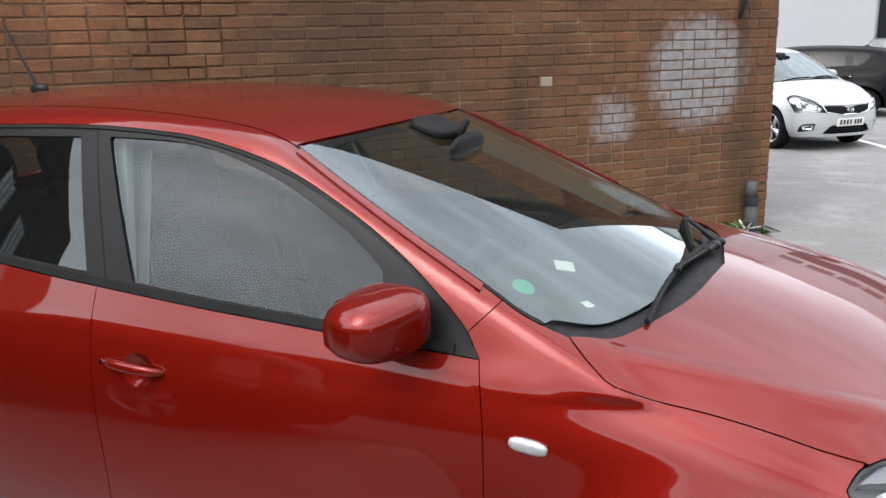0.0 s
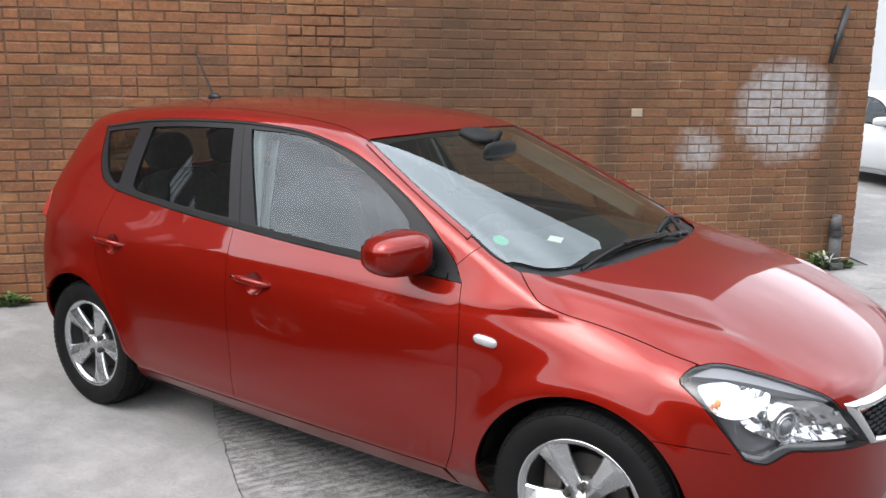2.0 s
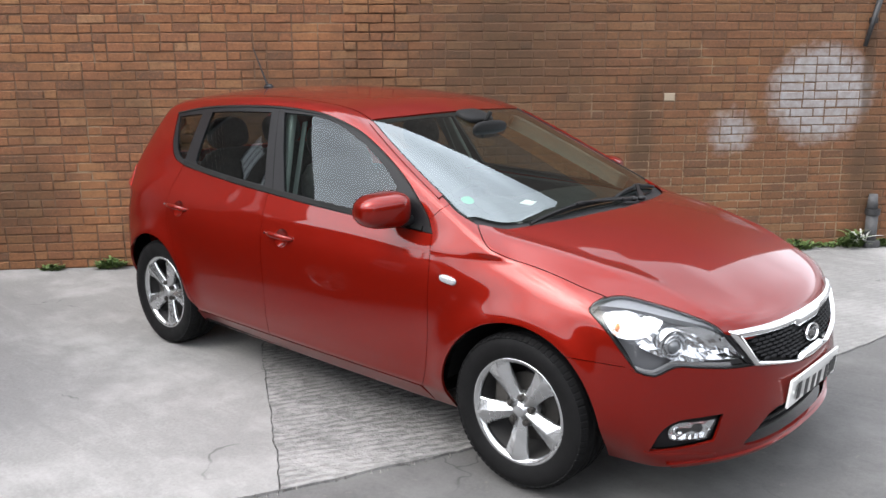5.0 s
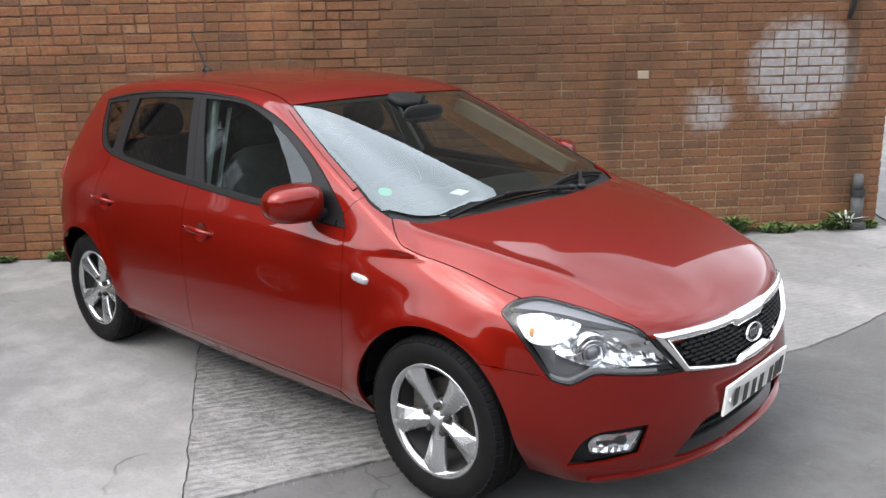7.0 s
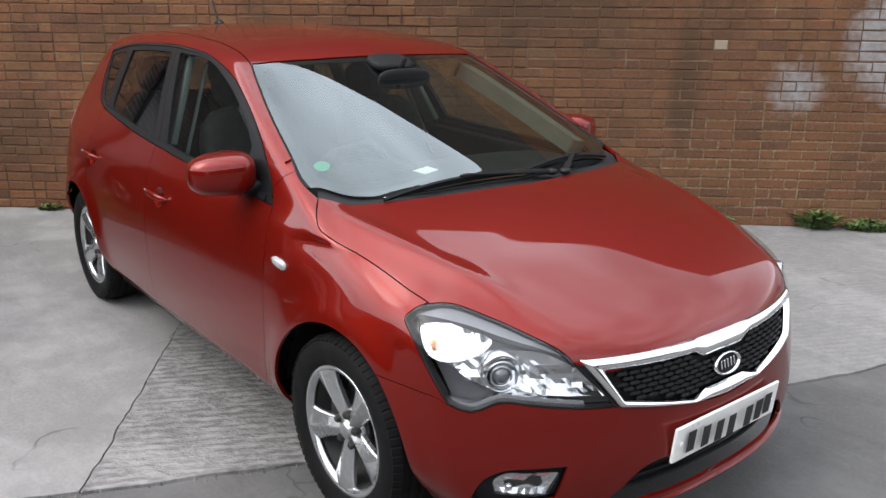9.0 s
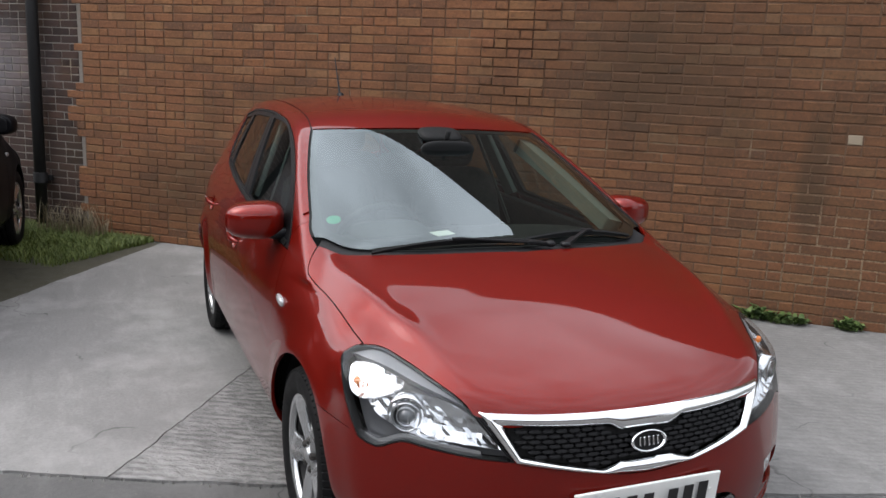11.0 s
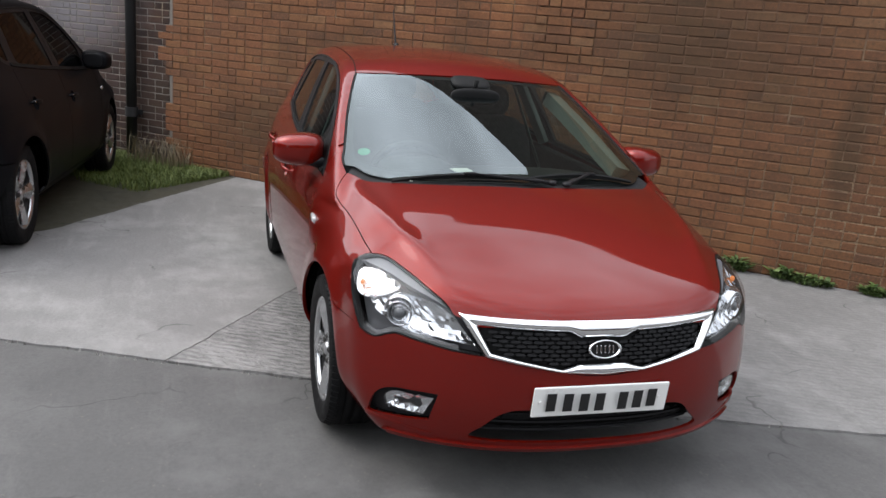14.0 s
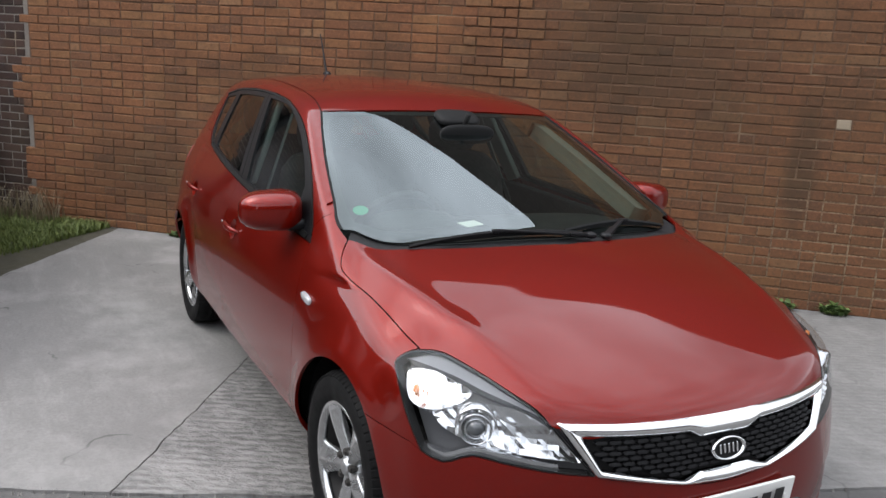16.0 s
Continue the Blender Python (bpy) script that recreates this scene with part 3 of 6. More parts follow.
def build_front(car):
    """Grille, headlamps and number plate."""
    out = chain(smooth_line([(0.0, 0.697), (-0.15, 0.698), (-0.30, 0.700), (-0.43, 0.703), (-0.475, 0.704)]), straight((-0.475, 0.704), (-0.372, 0.561)), smooth_line([(-0.372, 0.561), (-0.25, 0.539), (-0.12, 0.515), (-0.05, 0.507), (0.0, 0.506)]))
    inn = chain(straight((0.0, 0.640), (-0.078, 0.640), (-0.115, 0.658), (-0.25, 0.662), (-0.408, 0.667)), straight((-0.408, 0.667), (-0.358, 0.582)), smooth_line([(-0.358, 0.582), (-0.25, 0.558), (-0.135, 0.533)]), straight((-0.135, 0.533), (-0.08, 0.549), (0.0, 0.549)))
    frame_out, frame_in = chain(out, across(out)), chain(inn, across(inn))
    grille = new("grille")
    grille.parent = car
    rows = []
    outer = [((0.0, 0.697), (-0.15, 0.698), (-0.30, 0.700), (-0.475, 0.704)), ((-0.475, 0.704), (-0.372, 0.561)), ((-0.372, 0.561), (-0.25, 0.539), (-0.12, 0.515), (0.0, 0.506))]
    inner = [((0.0, 0.640), (-0.078, 0.640), (-0.115, 0.658), (-0.25, 0.662), (-0.408, 0.667)), ((-0.408, 0.667), (-0.358, 0.582)), ((-0.358, 0.582), (-0.25, 0.558), (-0.135, 0.533), (-0.08, 0.549), (0.0, 0.549))]
    for o, i, m in zip(outer, inner, (46, 16, 40)):
        rows.append(np.stack([straight_run(o, m), straight_run(i, m)], 1))
    rim = np.vstack([rows[0], rows[1][1:], rows[2][1:]])
    rim = np.vstack([rim, rim[-2:0:-1] * (-1, 1)])
    verts, faces, m = [], [], len(rim)
    for t in np.linspace(0, 1, 9):
        p = nose_on(rim[:, 0] * (1 - t) + rim[:, 1] * t)
        verts += list(p + skin_normal(p) * (-0.004 + 0.016 * math.sin(math.pi * t) ** 0.7))
    for k in range(8):
        faces += [(k * m + i, k * m + (i + 1) % m, (k + 1) * m + (i + 1) % m, (k + 1) * m + i) for i in range(m)]
    frame_ob = mesh_object("grille_frame", verts, faces, CHROME, grille, "polished chrome grille surround")
    for poly in frame_ob.data.polygons:
        poly.use_smooth = True
    panel("grille_backing", SEAL, grille, nose_on, [frame_in], res=0.03, gap=-0.004, lift=-0.022, thick=0)
    verts, faces = [], []
    for row in range(11):
        zz = 0.535 + 0.0145 * row
        for k in range(-13, 14):
            a = (k + 0.5 * (row % 2)) * 0.036
            if not within(np.array([(a - 0.012, zz), (a + 0.012, zz)]), [inset(frame_in, 0.004)]).all():
                continue
            q = np.array([(a - 0.0165, zz), (a - 0.011, zz + 0.0045), (a + 0.011, zz + 0.0045), (a + 0.0165, zz), (a + 0.011, zz - 0.0045), (a - 0.011, zz - 0.0045)])
            p = nose_on(q)
            nn = skin_normal(p)
            n0 = len(verts)
            verts += list(p - nn * 0.006) + list(p - nn * 0.024)
            faces += [tuple(n0 + i for i in range(6))] + [(n0 + i, n0 + i + 6, n0 + (i + 1) % 6 + 6, n0 + (i + 1) % 6) for i in range(6)]
    mesh_object("grille_mesh", verts, faces, PLASTIC, grille, "black honeycomb grille insert")
    # oval badge with plain raised marks
    c = nose_on(np.array([(0.0, 0.601)]))[0]
    tilt = pose(c[0] + 0.004, c[1], c[2], 0, -14, 0)
    bm = bmesh.new()
    lathe(bm, [(0.0001, 0.0), (0.85, 0.0), (0.86, 0.10), (0.95, 0.14), (1.0, 0.06), (1.0, -0.2), (0.0001, -0.2)], 48, tilt @ Matrix.Diagonal((0.06, 0.064, 0.033, 1)) @ pose(0, 0, 0, 0, 0, -90), closed=False)
    bmesh.ops.recalc_face_normals(bm, faces=bm.faces)
    part("badge_oval", bm, CHROME, grille, "chrome oval badge", True)
    bm = bmesh.new()
    lathe(bm, [(0.0001, 0.02), (0.84, 0.02), (0.84, 0.0)], 40, tilt @ Matrix.Diagonal((0.06, 0.064, 0.033, 1)) @ pose(0, 0, 0, 0, 0, -90), closed=False)
    part("badge_field", bm, SEAL, grille)
    bm = bmesh.new()
    for yy, lean in ((-0.032, 0), (-0.016, 0), (0.0, 0), (0.016, 0), (0.032, 0)):
        box(bm, (0.005, 0.006, 0.026), tilt @ pose(0.003, yy, 0, lean, 0, 0), 0.001, 1)
    part("badge_marks", bm, CHROME, grille)
    # number plate with plain bars
    plate = new("number_plate")
    plate.parent = car
    pm = pose(2.166, 0, 0.421, 0, 6, 0)
    bm = bmesh.new()
    box(bm, (0.010, 0.524, 0.114), pm, 0.004)
    for v in bm.verts:
        v.co.x -= 0.30 * v.co.y ** 2
    part("plate_board", bm, PLATE_WHITE, plate, "white number plate")
    for k, yy in enumerate((-0.198, -0.137, -0.077, -0.018, 0.072, 0.132, 0.192)):
        bm = bmesh.new()
        x = 0.0062 - 0.30 * yy * yy
        box(bm, (0.002, 0.036, 0.070), pm @ pose(x, yy, 0.003), 0.001, 1)
        part("plate_bar", bm, PLATE_BLACK, plate)
    for yy in (-0.236, 0.226):
        bm = bmesh.new()
        tube(bm, 0.007, 0.004, pm @ pose(0.006 - 0.30 * yy * yy, yy, 0, 0, 90, 0), 14)
        part("plate_cap", bm, PLATE_WHITE, plate)
    # headlamps
    lens = chain(to_nose(LAMP_TOP), to_nose(LAMP_FRONT), to_nose(LAMP_LOW), to_nose(LAMP_BACK))
    for flip in (False, True):
        lamp = new("headlamp")
        lamp.parent = car
        s = -1 if flip else 1
        panel("lamp_glass", LAMP_LENS, lamp, nose_on, [lens], res=0.02, gap=0.0015, lift=0.002, thick=0.0, flip=flip, label="clear headlamp cover")
        panel("lamp_rim", SEAL, lamp, nose_on, [lens, inset(lens, 0.006)], res=0.02, gap=0.001, lift=0.0, thick=0.03, flip=flip)
        panel("lamp_housing", LAMP_DARK, lamp, nose_on, [inset(lens, 0.003)], res=0.03, gap=0, lift=-0.050, thick=0, flip=flip)
        top = chain(to_nose(LAMP_TOP)[6:], to_nose(LAMP_FRONT)[:4], smooth_line([(-0.442, 0.672), (-0.50, 0.708), (-0.58, 0.740), (-0.68, 0.766), (-0.74, 0.780), (-0.82, 0.791), (-0.90, 0.793)]), [to_nose(LAMP_TOP)[6]])
        panel("upper_bezel", BEZEL, lamp, nose_on, [top], res=0.015, gap=0.002, lift=-0.012, thick=0.03, flip=flip)
        low = chain(to_nose(LAMP_LOW)[4:22], to_nose(LAMP_LOW)[4:22][::-1] + (-0.004, 0.020))
        panel("lower_lip", REFLECTOR, lamp, nose_on, [low], res=0.012, gap=0, lift=-0.018, thick=0.02, flip=flip)
        back = smooth_line([(-0.875, 0.735), (-0.882, 0.775), (-0.82, 0.788), (-0.75, 0.778), (-0.685, 0.757), (-0.735, 0.716), (-0.80, 0.698), (-0.855, 0.705), (-0.875, 0.735)], 0.012)
        panel("indicator_reflector", REFLECTOR, lamp, nose_on, [back[:-1]], res=0.014, gap=0, lift=-0.018, thick=0.03, facet=0.0032, crown=-0.024, flip=flip)
        front = smooth_line([(-0.645, 0.738), (-0.57, 0.729), (-0.50, 0.696), (-0.44, 0.652), (-0.405, 0.600), (-0.46, 0.604), (-0.54, 0.612), (-0.60, 0.625), (-0.645, 0.645), (-0.66, 0.69), (-0.645, 0.738)], 0.012)
        panel("main_reflector", REFLECTOR, lamp, nose_on, [front[:-1]], res=0.013, gap=0, lift=-0.014, thick=0.03, crown=-0.026, facet=0.0036, flip=flip)
        shell = smooth_line([(-0.80, 0.735), (-0.70, 0.746), (-0.57, 0.716), (-0.45, 0.655), (-0.405, 0.598), (-0.52, 0.602), (-0.62, 0.612), (-0.70, 0.632), (-0.77, 0.672), (-0.80, 0.728)], 0.012)
        panel("inner_reflector", REFLECTOR, lamp, nose_on, [shell[:-1]], res=0.02, gap=0, lift=-0.040, thick=0, facet=0.005, flip=flip)
        at = Vector((1.880, -0.686 * s, 0.662))
        turn = Matrix.Translation(at) @ pose(0, 0, 0, 0, 0, 90 - 30 * s)
        bm = bmesh.new()
        lathe(bm, [(0.034, 0.02), (0.041, -0.006), (0.044, -0.008), (0.046, -0.002), (0.046, 0.05), (0.038, 0.05)], 40, turn)
        part("projector_ring", bm, REFLECTOR, lamp, "polished projector ring", True)
        bm = bmesh.new()
        lathe(bm, [(0.025, 0.004), (0.027, -0.004), (0.030, -0.002), (0.034, 0.02), (0.025, 0.03)], 40, turn)
        part("projector_collar", bm, REFLECTOR, lamp, smooth=True)
        bm = bmesh.new()
        bmesh.ops.create_uvsphere(bm, u_segments=28, v_segments=16, radius=0.026, matrix=turn @ pose(0, 0.010, 0))
        part("projector_lens", bm, LENS_DARK, lamp, smooth=True)
        # bright hood that arches over the projector
        bm = bmesh.new()
        secs = []
        for a in np.linspace(radians(5), radians(178), 25):
            k = math.sin(a)
            rings = ((0.050, 0.03), (0.051 + 0.004 * k, 0.004), (0.053 + 0.005 * k, -0.008), (0.057 + 0.008 * k, 0.003), (0.058 + 0.009 * k, 0.03))
            secs.append([bm.verts.new(turn @ Vector((r * math.cos(a), y, r * math.sin(a)))) for r, y in rings])
        for p, q in zip(secs, secs[1:]):
            for i in range(4):
                bm.faces.new((p[i], p[i + 1], q[i + 1], q[i]))
        part("projector_hood", bm, REFLECTOR, lamp, smooth=True)
        bm = bmesh.new()
        c = nose_on(np.array([(-0.835, 0.725)]))[0] * (1, s, 1)
        rounded_solid(bm, (0.020, 0.020, 0.026), Matrix.Translation(c - np.array((0.022, -0.024 * s, 0))), 2, 10)
        part("indicator_bulb", bm, AMBER, lamp, smooth=True)
        fillet = chain(to_nose(LAMP_FRONT), straight(tuple(to_nose(LAMP_FRONT)[-1]), (-0.373, 0.563), (-0.472, 0.700), tuple(to_nose(LAMP_FRONT)[0])))
        panel("grille_filler", TRIM, lamp, nose_on, [fillet], res=0.02, gap=0.001, lift=-0.004, thick=0.01, flip=flip)


def build_fittings(car):
    """Mirrors, handles, repeaters, wipers and aerial."""
    for s in (1, -1):
        mir = new("door_mirror")
        mir.parent = car
        m = pose(0.640, -0.898 * s, 1.040, 0, 0, -14 * s)
        bm = bmesh.new()
        rounded_solid(bm, (0.200, 0.236, 0.146), m, 2.9, 26)
        for v in bm.verts:
            q = m.inverted() @ v.co
            out = 0.5 - q.y * s / 0.236
            # flat back round the glass, a nose that thins towards the tip, a raised tail by the door
            q.x = -0.060 + (q.x + 0.060) * 0.15 if q.x < -0.060 else q.x * (1.0 - 0.22 * out * out)
            q.z = q.z * (1.0 - 0.10 * out) + (0.012 * (1 - out) if q.z > 0 else -0.004)
            v.co = m @ q
        part("mirror_shell", bm, RED, mir, smooth=True)
        bm = bmesh.new()
        rounded_solid(bm, (0.012, 0.168, 0.108), m @ pose(-0.063, 0.008 * s, 0.002), 3.8, 14)
        part("mirror_glass", bm, MIRROR, mir, smooth=True)
        bm = bmesh.new()
        rounded_solid(bm, (0.07, 0.10, 0.046), pose(0.695, -0.815 * s, 0.992, 0, 0, 8 * s), 2.8, 12)
        part("mirror_foot", bm, TRIM, mir, smooth=True)
        rep = new("side_repeater")
        rep.parent = car
        p = side_on(np.array([(0.975, 0.789)]))[0] * (1, s, 1)
        bm = bmesh.new()
        rounded_solid(bm, (0.088, 0.022, 0.032), Matrix.Translation(p) @ pose(0, 0, 0, 12 * s, 6, 0), 3.0, 12)
        part("repeater_body", bm, REPEATER, rep, smooth=True)
        bm = bmesh.new()
        rounded_solid(bm, (0.094, 0.026, 0.036), Matrix.Translation(p) @ pose(0, 0, 0, 12 * s, 6, 0), 3.2, 12)
        part("repeater_lens", bm, CLEAR, rep, smooth=True)
        for x, z in HANDLES:
            h = new("door_handle")
            h.parent = car
            p = side_on(np.array([(x, z)]))[0]
            nn = skin_normal(p[None])[0]
            tilt = math.degrees(math.atan2(nn[2], -nn[1]))
            m = Matrix.Translation(p * (1, s, 1)) @ pose(0, 0, 0, -tilt * s, 0, 0) @ pose(0, -0.028 * s, 0, 0, 3, 0)
            bm = bmesh.new()
            rounded_solid(bm, (0.205, 0.022, 0.026), m, 2.8, 14)
            for v in bm.verts:
                q = m.inverted() @ v.co
                q.y += s * 0.026 * (q.x / 0.1) ** 4
                v.co = m @ q
            part("handle_grip", bm, RED, h, smooth=True)
            bm = bmesh.new()
            tube(bm, 0.007, 0.004, m @ pose(-0.088, -0.001 * s, 0, 90, 0, 0), 14)
            part("key_lock", bm, CHROME, h)
            panel("handle_cup", RED, h, side_on, [handle_cup(x, z)], res=0.012, gap=-0.001, lift=-0.001, thick=0.0, crown=-0.03, roll=0, flip=s < 0)
    # wipers
    for a, b, pivot, grip in (((1.168, -0.57), (1.218, 0.11), (1.240, 0.135), 0.56), ((1.190, 0.05), (1.095, 0.60), (1.248, 0.20), 0.58)):
        w = new("wiper")
        w.parent = car
        line = np.array([(a[0] + (b[0] - a[0]) * t - 0.010 * math.sin(math.pi * t), a[1] + (b[1] - a[1]) * t) for t in np.linspace(0, 1, 15)])
        p = top_on(line)
        bm = bmesh.new()
        rows = []
        for k, q in enumerate(p):
            hh = 0.010 + 0.010 * math.sin(math.pi * k / 14)
            rows.append([bm.verts.new(q + np.array(d)) for d in ((-0.004, 0, 0.002), (0.004, 0, 0.002), (0.008, 0, hh), (0.002, 0, hh + 0.006), (-0.006, 0, hh))])
        for r, t in zip(rows, rows[1:]):
            for i in range(5):
                bm.faces.new((r[i], r[(i + 1) % 5], t[(i + 1) % 5], t[i]))
        bm.faces.new(rows[0]), bm.faces.new(rows[-1])
        bmesh.ops.recalc_face_normals(bm, faces=bm.faces)
        part("wiper_blade", bm, SEAL, w)
        root = Vector(top_on(np.array([pivot]))[0]) + Vector((0, 0, 0.010))
        mid = Vector(top_on(np.array([line[int(14 * grip)]]))[0]) + Vector((0.004, 0, 0.026))
        d = mid - root
        bm = bmesh.new()
        m = Matrix.Translation((root + mid) / 2) @ d.to_track_quat("X", "Z").to_matrix().to_4x4()
        box(bm, (d.length, 0.016, 0.009), m, 0.003)
        box(bm, (0.10, 0.026, 0.016), Matrix.Translation(root) @ d.to_track_quat("X", "Z").to_matrix().to_4x4() @ pose(0.04, 0, 0), 0.005)
        part("wiper_arm", bm, TRIM, w)
        bm = bmesh.new()
        rounded_solid(bm, (0.042, 0.042, 0.026), Matrix.Translation(root), 2.4, 12)
        part("pivot_cap", bm, TRIM, w, smooth=True)
        bm = bmesh.new()
        box(bm, (0.020, 0.055, 0.014), Matrix.Translation(mid - Vector((0, 0, 0.003))), 0.004)
        part("blade_clip", bm, TRIM, w)
    # aerial
    aer = new("aerial")
    aer.parent = car
    base = Vector(top_on(np.array([(-1.29, 0.0)]))[0])
    bm = bmesh.new()
    rounded_solid(bm, (0.085, 0.042, 0.05), Matrix.Translation(base + Vector((0, 0, 0.008))), 2.2, 12)
    part("aerial_base", bm, TRIM, aer, smooth=True)
    bm = bmesh.new()
    tip = base + Vector((-0.14, 0, 0.25))
    d = tip - base
    tube(bm, 0.0075, d.length, Matrix.Translation((base + tip) / 2) @ d.to_track_quat("Z", "Y").to_matrix().to_4x4(), 10, 0.003)
    part("aerial_rod", bm, TRIM, aer)
    # sticker behind the screen and papers on the dashboard
    p = top_on(np.array([(0.895, -0.640)]))[0]
    nn = Vector(skin_normal(p[None])[0])
    bm = bmesh.new()
    m = Matrix.Translation(Vector(p) - nn * 0.006) @ nn.to_track_quat("Z", "Y").to_matrix().to_4x4()
    tube(bm, 0.028, 0.001, m, 28)
    part("screen_sticker", bm, GREEN_STICKER, car, "round green sticker behind the windscreen")


def seat(car, x, y):
    s = new("seat")
    s.parent = car
    bm = bmesh.new()
    rounded_solid(bm, (0.52, 0.50, 0.20), pose(x, y, 0.52, 0, -6, 0), 4, 14)
    part("cushion", bm, CLOTH, s, smooth=True)
    bm = bmesh.new()
    rounded_solid(bm, (0.17, 0.50, 0.66), pose(x - 0.31, y, 0.84, 0, -20, 0), 4, 14)
    part("backrest", bm, CLOTH, s, smooth=True)
    bm = bmesh.new()
    rounded_solid(bm, (0.10, 0.27, 0.19), pose(x - 0.46, y, 1.235, 0, -12, 0), 3, 12)
    part("headrest", bm, CLOTH, s, smooth=True)
    bm = bmesh.new()
    for yy in (-0.06, 0.06):
        tube(bm, 0.007, 0.12, pose(x - 0.44, y + yy, 1.14, 0, -15, 0), 10)
    part("headrest_posts", bm, STEEL, s)


def build_cabin(car):
    """What shows through the glass."""
    for x, y in ((0.15, -0.36), (0.15, 0.36), (-0.72, -0.40), (-0.72, 0.0), (-0.72, 0.40)):
        seat(car, x, y)
    bm = bmesh.new()
    rounded_solid(bm, (0.50, 1.36, 0.20), pose(0.90, 0, 0.895, 0, 6, 0), 4, 20)
    part("dashboard", bm, CABIN, car, "dark plastic dashboard", True)
    bm = bmesh.new()
    rounded_solid(bm, (0.2, 0.36, 0.10), pose(0.78, -0.36, 0.985, 0, 10, 0), 3, 14)
    part("instrument_hood", bm, CABIN, car, smooth=True)
    sw = new("steering_wheel")
    sw.parent = car
    m = pose(0.60, -0.36, 0.93, 0, -62, 0)
    bm = bmesh.new()
    lathe(bm, [(0.185 + 0.016 * math.cos(a), 0.016 * math.sin(a)) for a in np.linspace(0, 2 * math.pi, 10, endpoint=False)], 40, m @ pose(0, 0, 0, 90, 0, 0))
    part("wheel_rim", bm, CABIN, sw, smooth=True)
    bm = bmesh.new()
    rounded_solid(bm, (0.17, 0.16, 0.06), m, 3, 12)
    box(bm, (0.05, 0.36, 0.02), m, 0.006)
    box(bm, (0.18, 0.04, 0.02), m @ pose(-0.09, 0, 0), 0.006)
    part("wheel_spokes", bm, CABIN, sw)
    bm = bmesh.new()
    rounded_solid(bm, (0.035, 0.26, 0.085), pose(0.50, 0.0, 1.315, 0, 10, 0), 3, 12)
    tube(bm, 0.012, 0.09, pose(0.48, 0, 1.36, 0, 30, 0), 12)
    rounded_solid(bm, (0.14, 0.20, 0.04), pose(0.40, 0.0, 1.375, 0, 20, 0), 3.5, 12)
    part("inside_mirror", bm, SEAL, car, smooth=True)
    for s in (1, -1):
        bm = bmesh.new()
        box(bm, (0.10, 0.03, 0.46), pose(-0.315, -0.645 * s, 1.20, -23 * s, -17, 0), 0.01)
        part("post_trim", bm, CABIN_GREY, car, "grey inner post trim")
        bm = bmesh.new()
        box(bm, (0.035, 0.006, 0.62), pose(-0.26, -0.625 * s, 1.06, -21 * s, -10, 0), 0.002)
        part("seat_belt", bm, CABIN_GREY, car)
        bm = bmesh.new()
        box(bm, (1.45, 0.05, 0.42), pose(0.0, -0.742 * s, 0.77, -6 * s, 1.5, 0), 0.02)
        part("door_card", bm, CABIN, car)
    strip = SCREEN_SIDE[(SCREEN_SIDE[:, 0] < 0.93) & (SCREEN_SIDE[:, 0] > 0.27)][:, :2]
    panel("screen_post_trim", CABIN_GREY, car, top_on, [chain(strip + (0, 0.03), strip[::-1] + (0, 0.10))], res=0.03, gap=0, lift=-0.030, thick=0.07, flip=True)
    cover = SCREEN_SIDE[(SCREEN_SIDE[:, 0] < 0.84) & (SCREEN_SIDE[:, 0] > 0.26)][:, :2]
    pair("pillar_cover", RED, car, top_on, [chain(cover - (0, 0.003), cover[::-1] - (0, 0.026))], res=0.02, gap=0, lift=0.007, thick=0.012, crown=0.004)
    liner = chain(smooth_line([(0.20, 0.0), (0.18, -0.3), (0.12, -0.48)]), straight((0.12, -0.48), (-1.45, -0.42), (-1.5, 0.0)))
    panel("head_lining", CABIN_GREY, car, top_on, [chain(liner, other(liner))], res=0.08, gap=0, lift=-0.03, thick=0)
    bm = bmesh.new()
    box(bm, (0.55, 1.15, 0.03), pose(-1.45, 0, 1.0), 0.01)
    part("parcel_shelf", bm, CABIN, car)
    for at, size, turn in (((0.86, -0.16, 1.001), (0.055, 0.10, 0.003), 20), ((1.02, -0.45, 0.975), (0.10, 0.025, 0.003), -40)):
        bm = bmesh.new()
        box(bm, size, pose(*at, 0, 8, turn))
        part("paper_slip", bm, PAPER, car, "white paper slip on the dashboard")


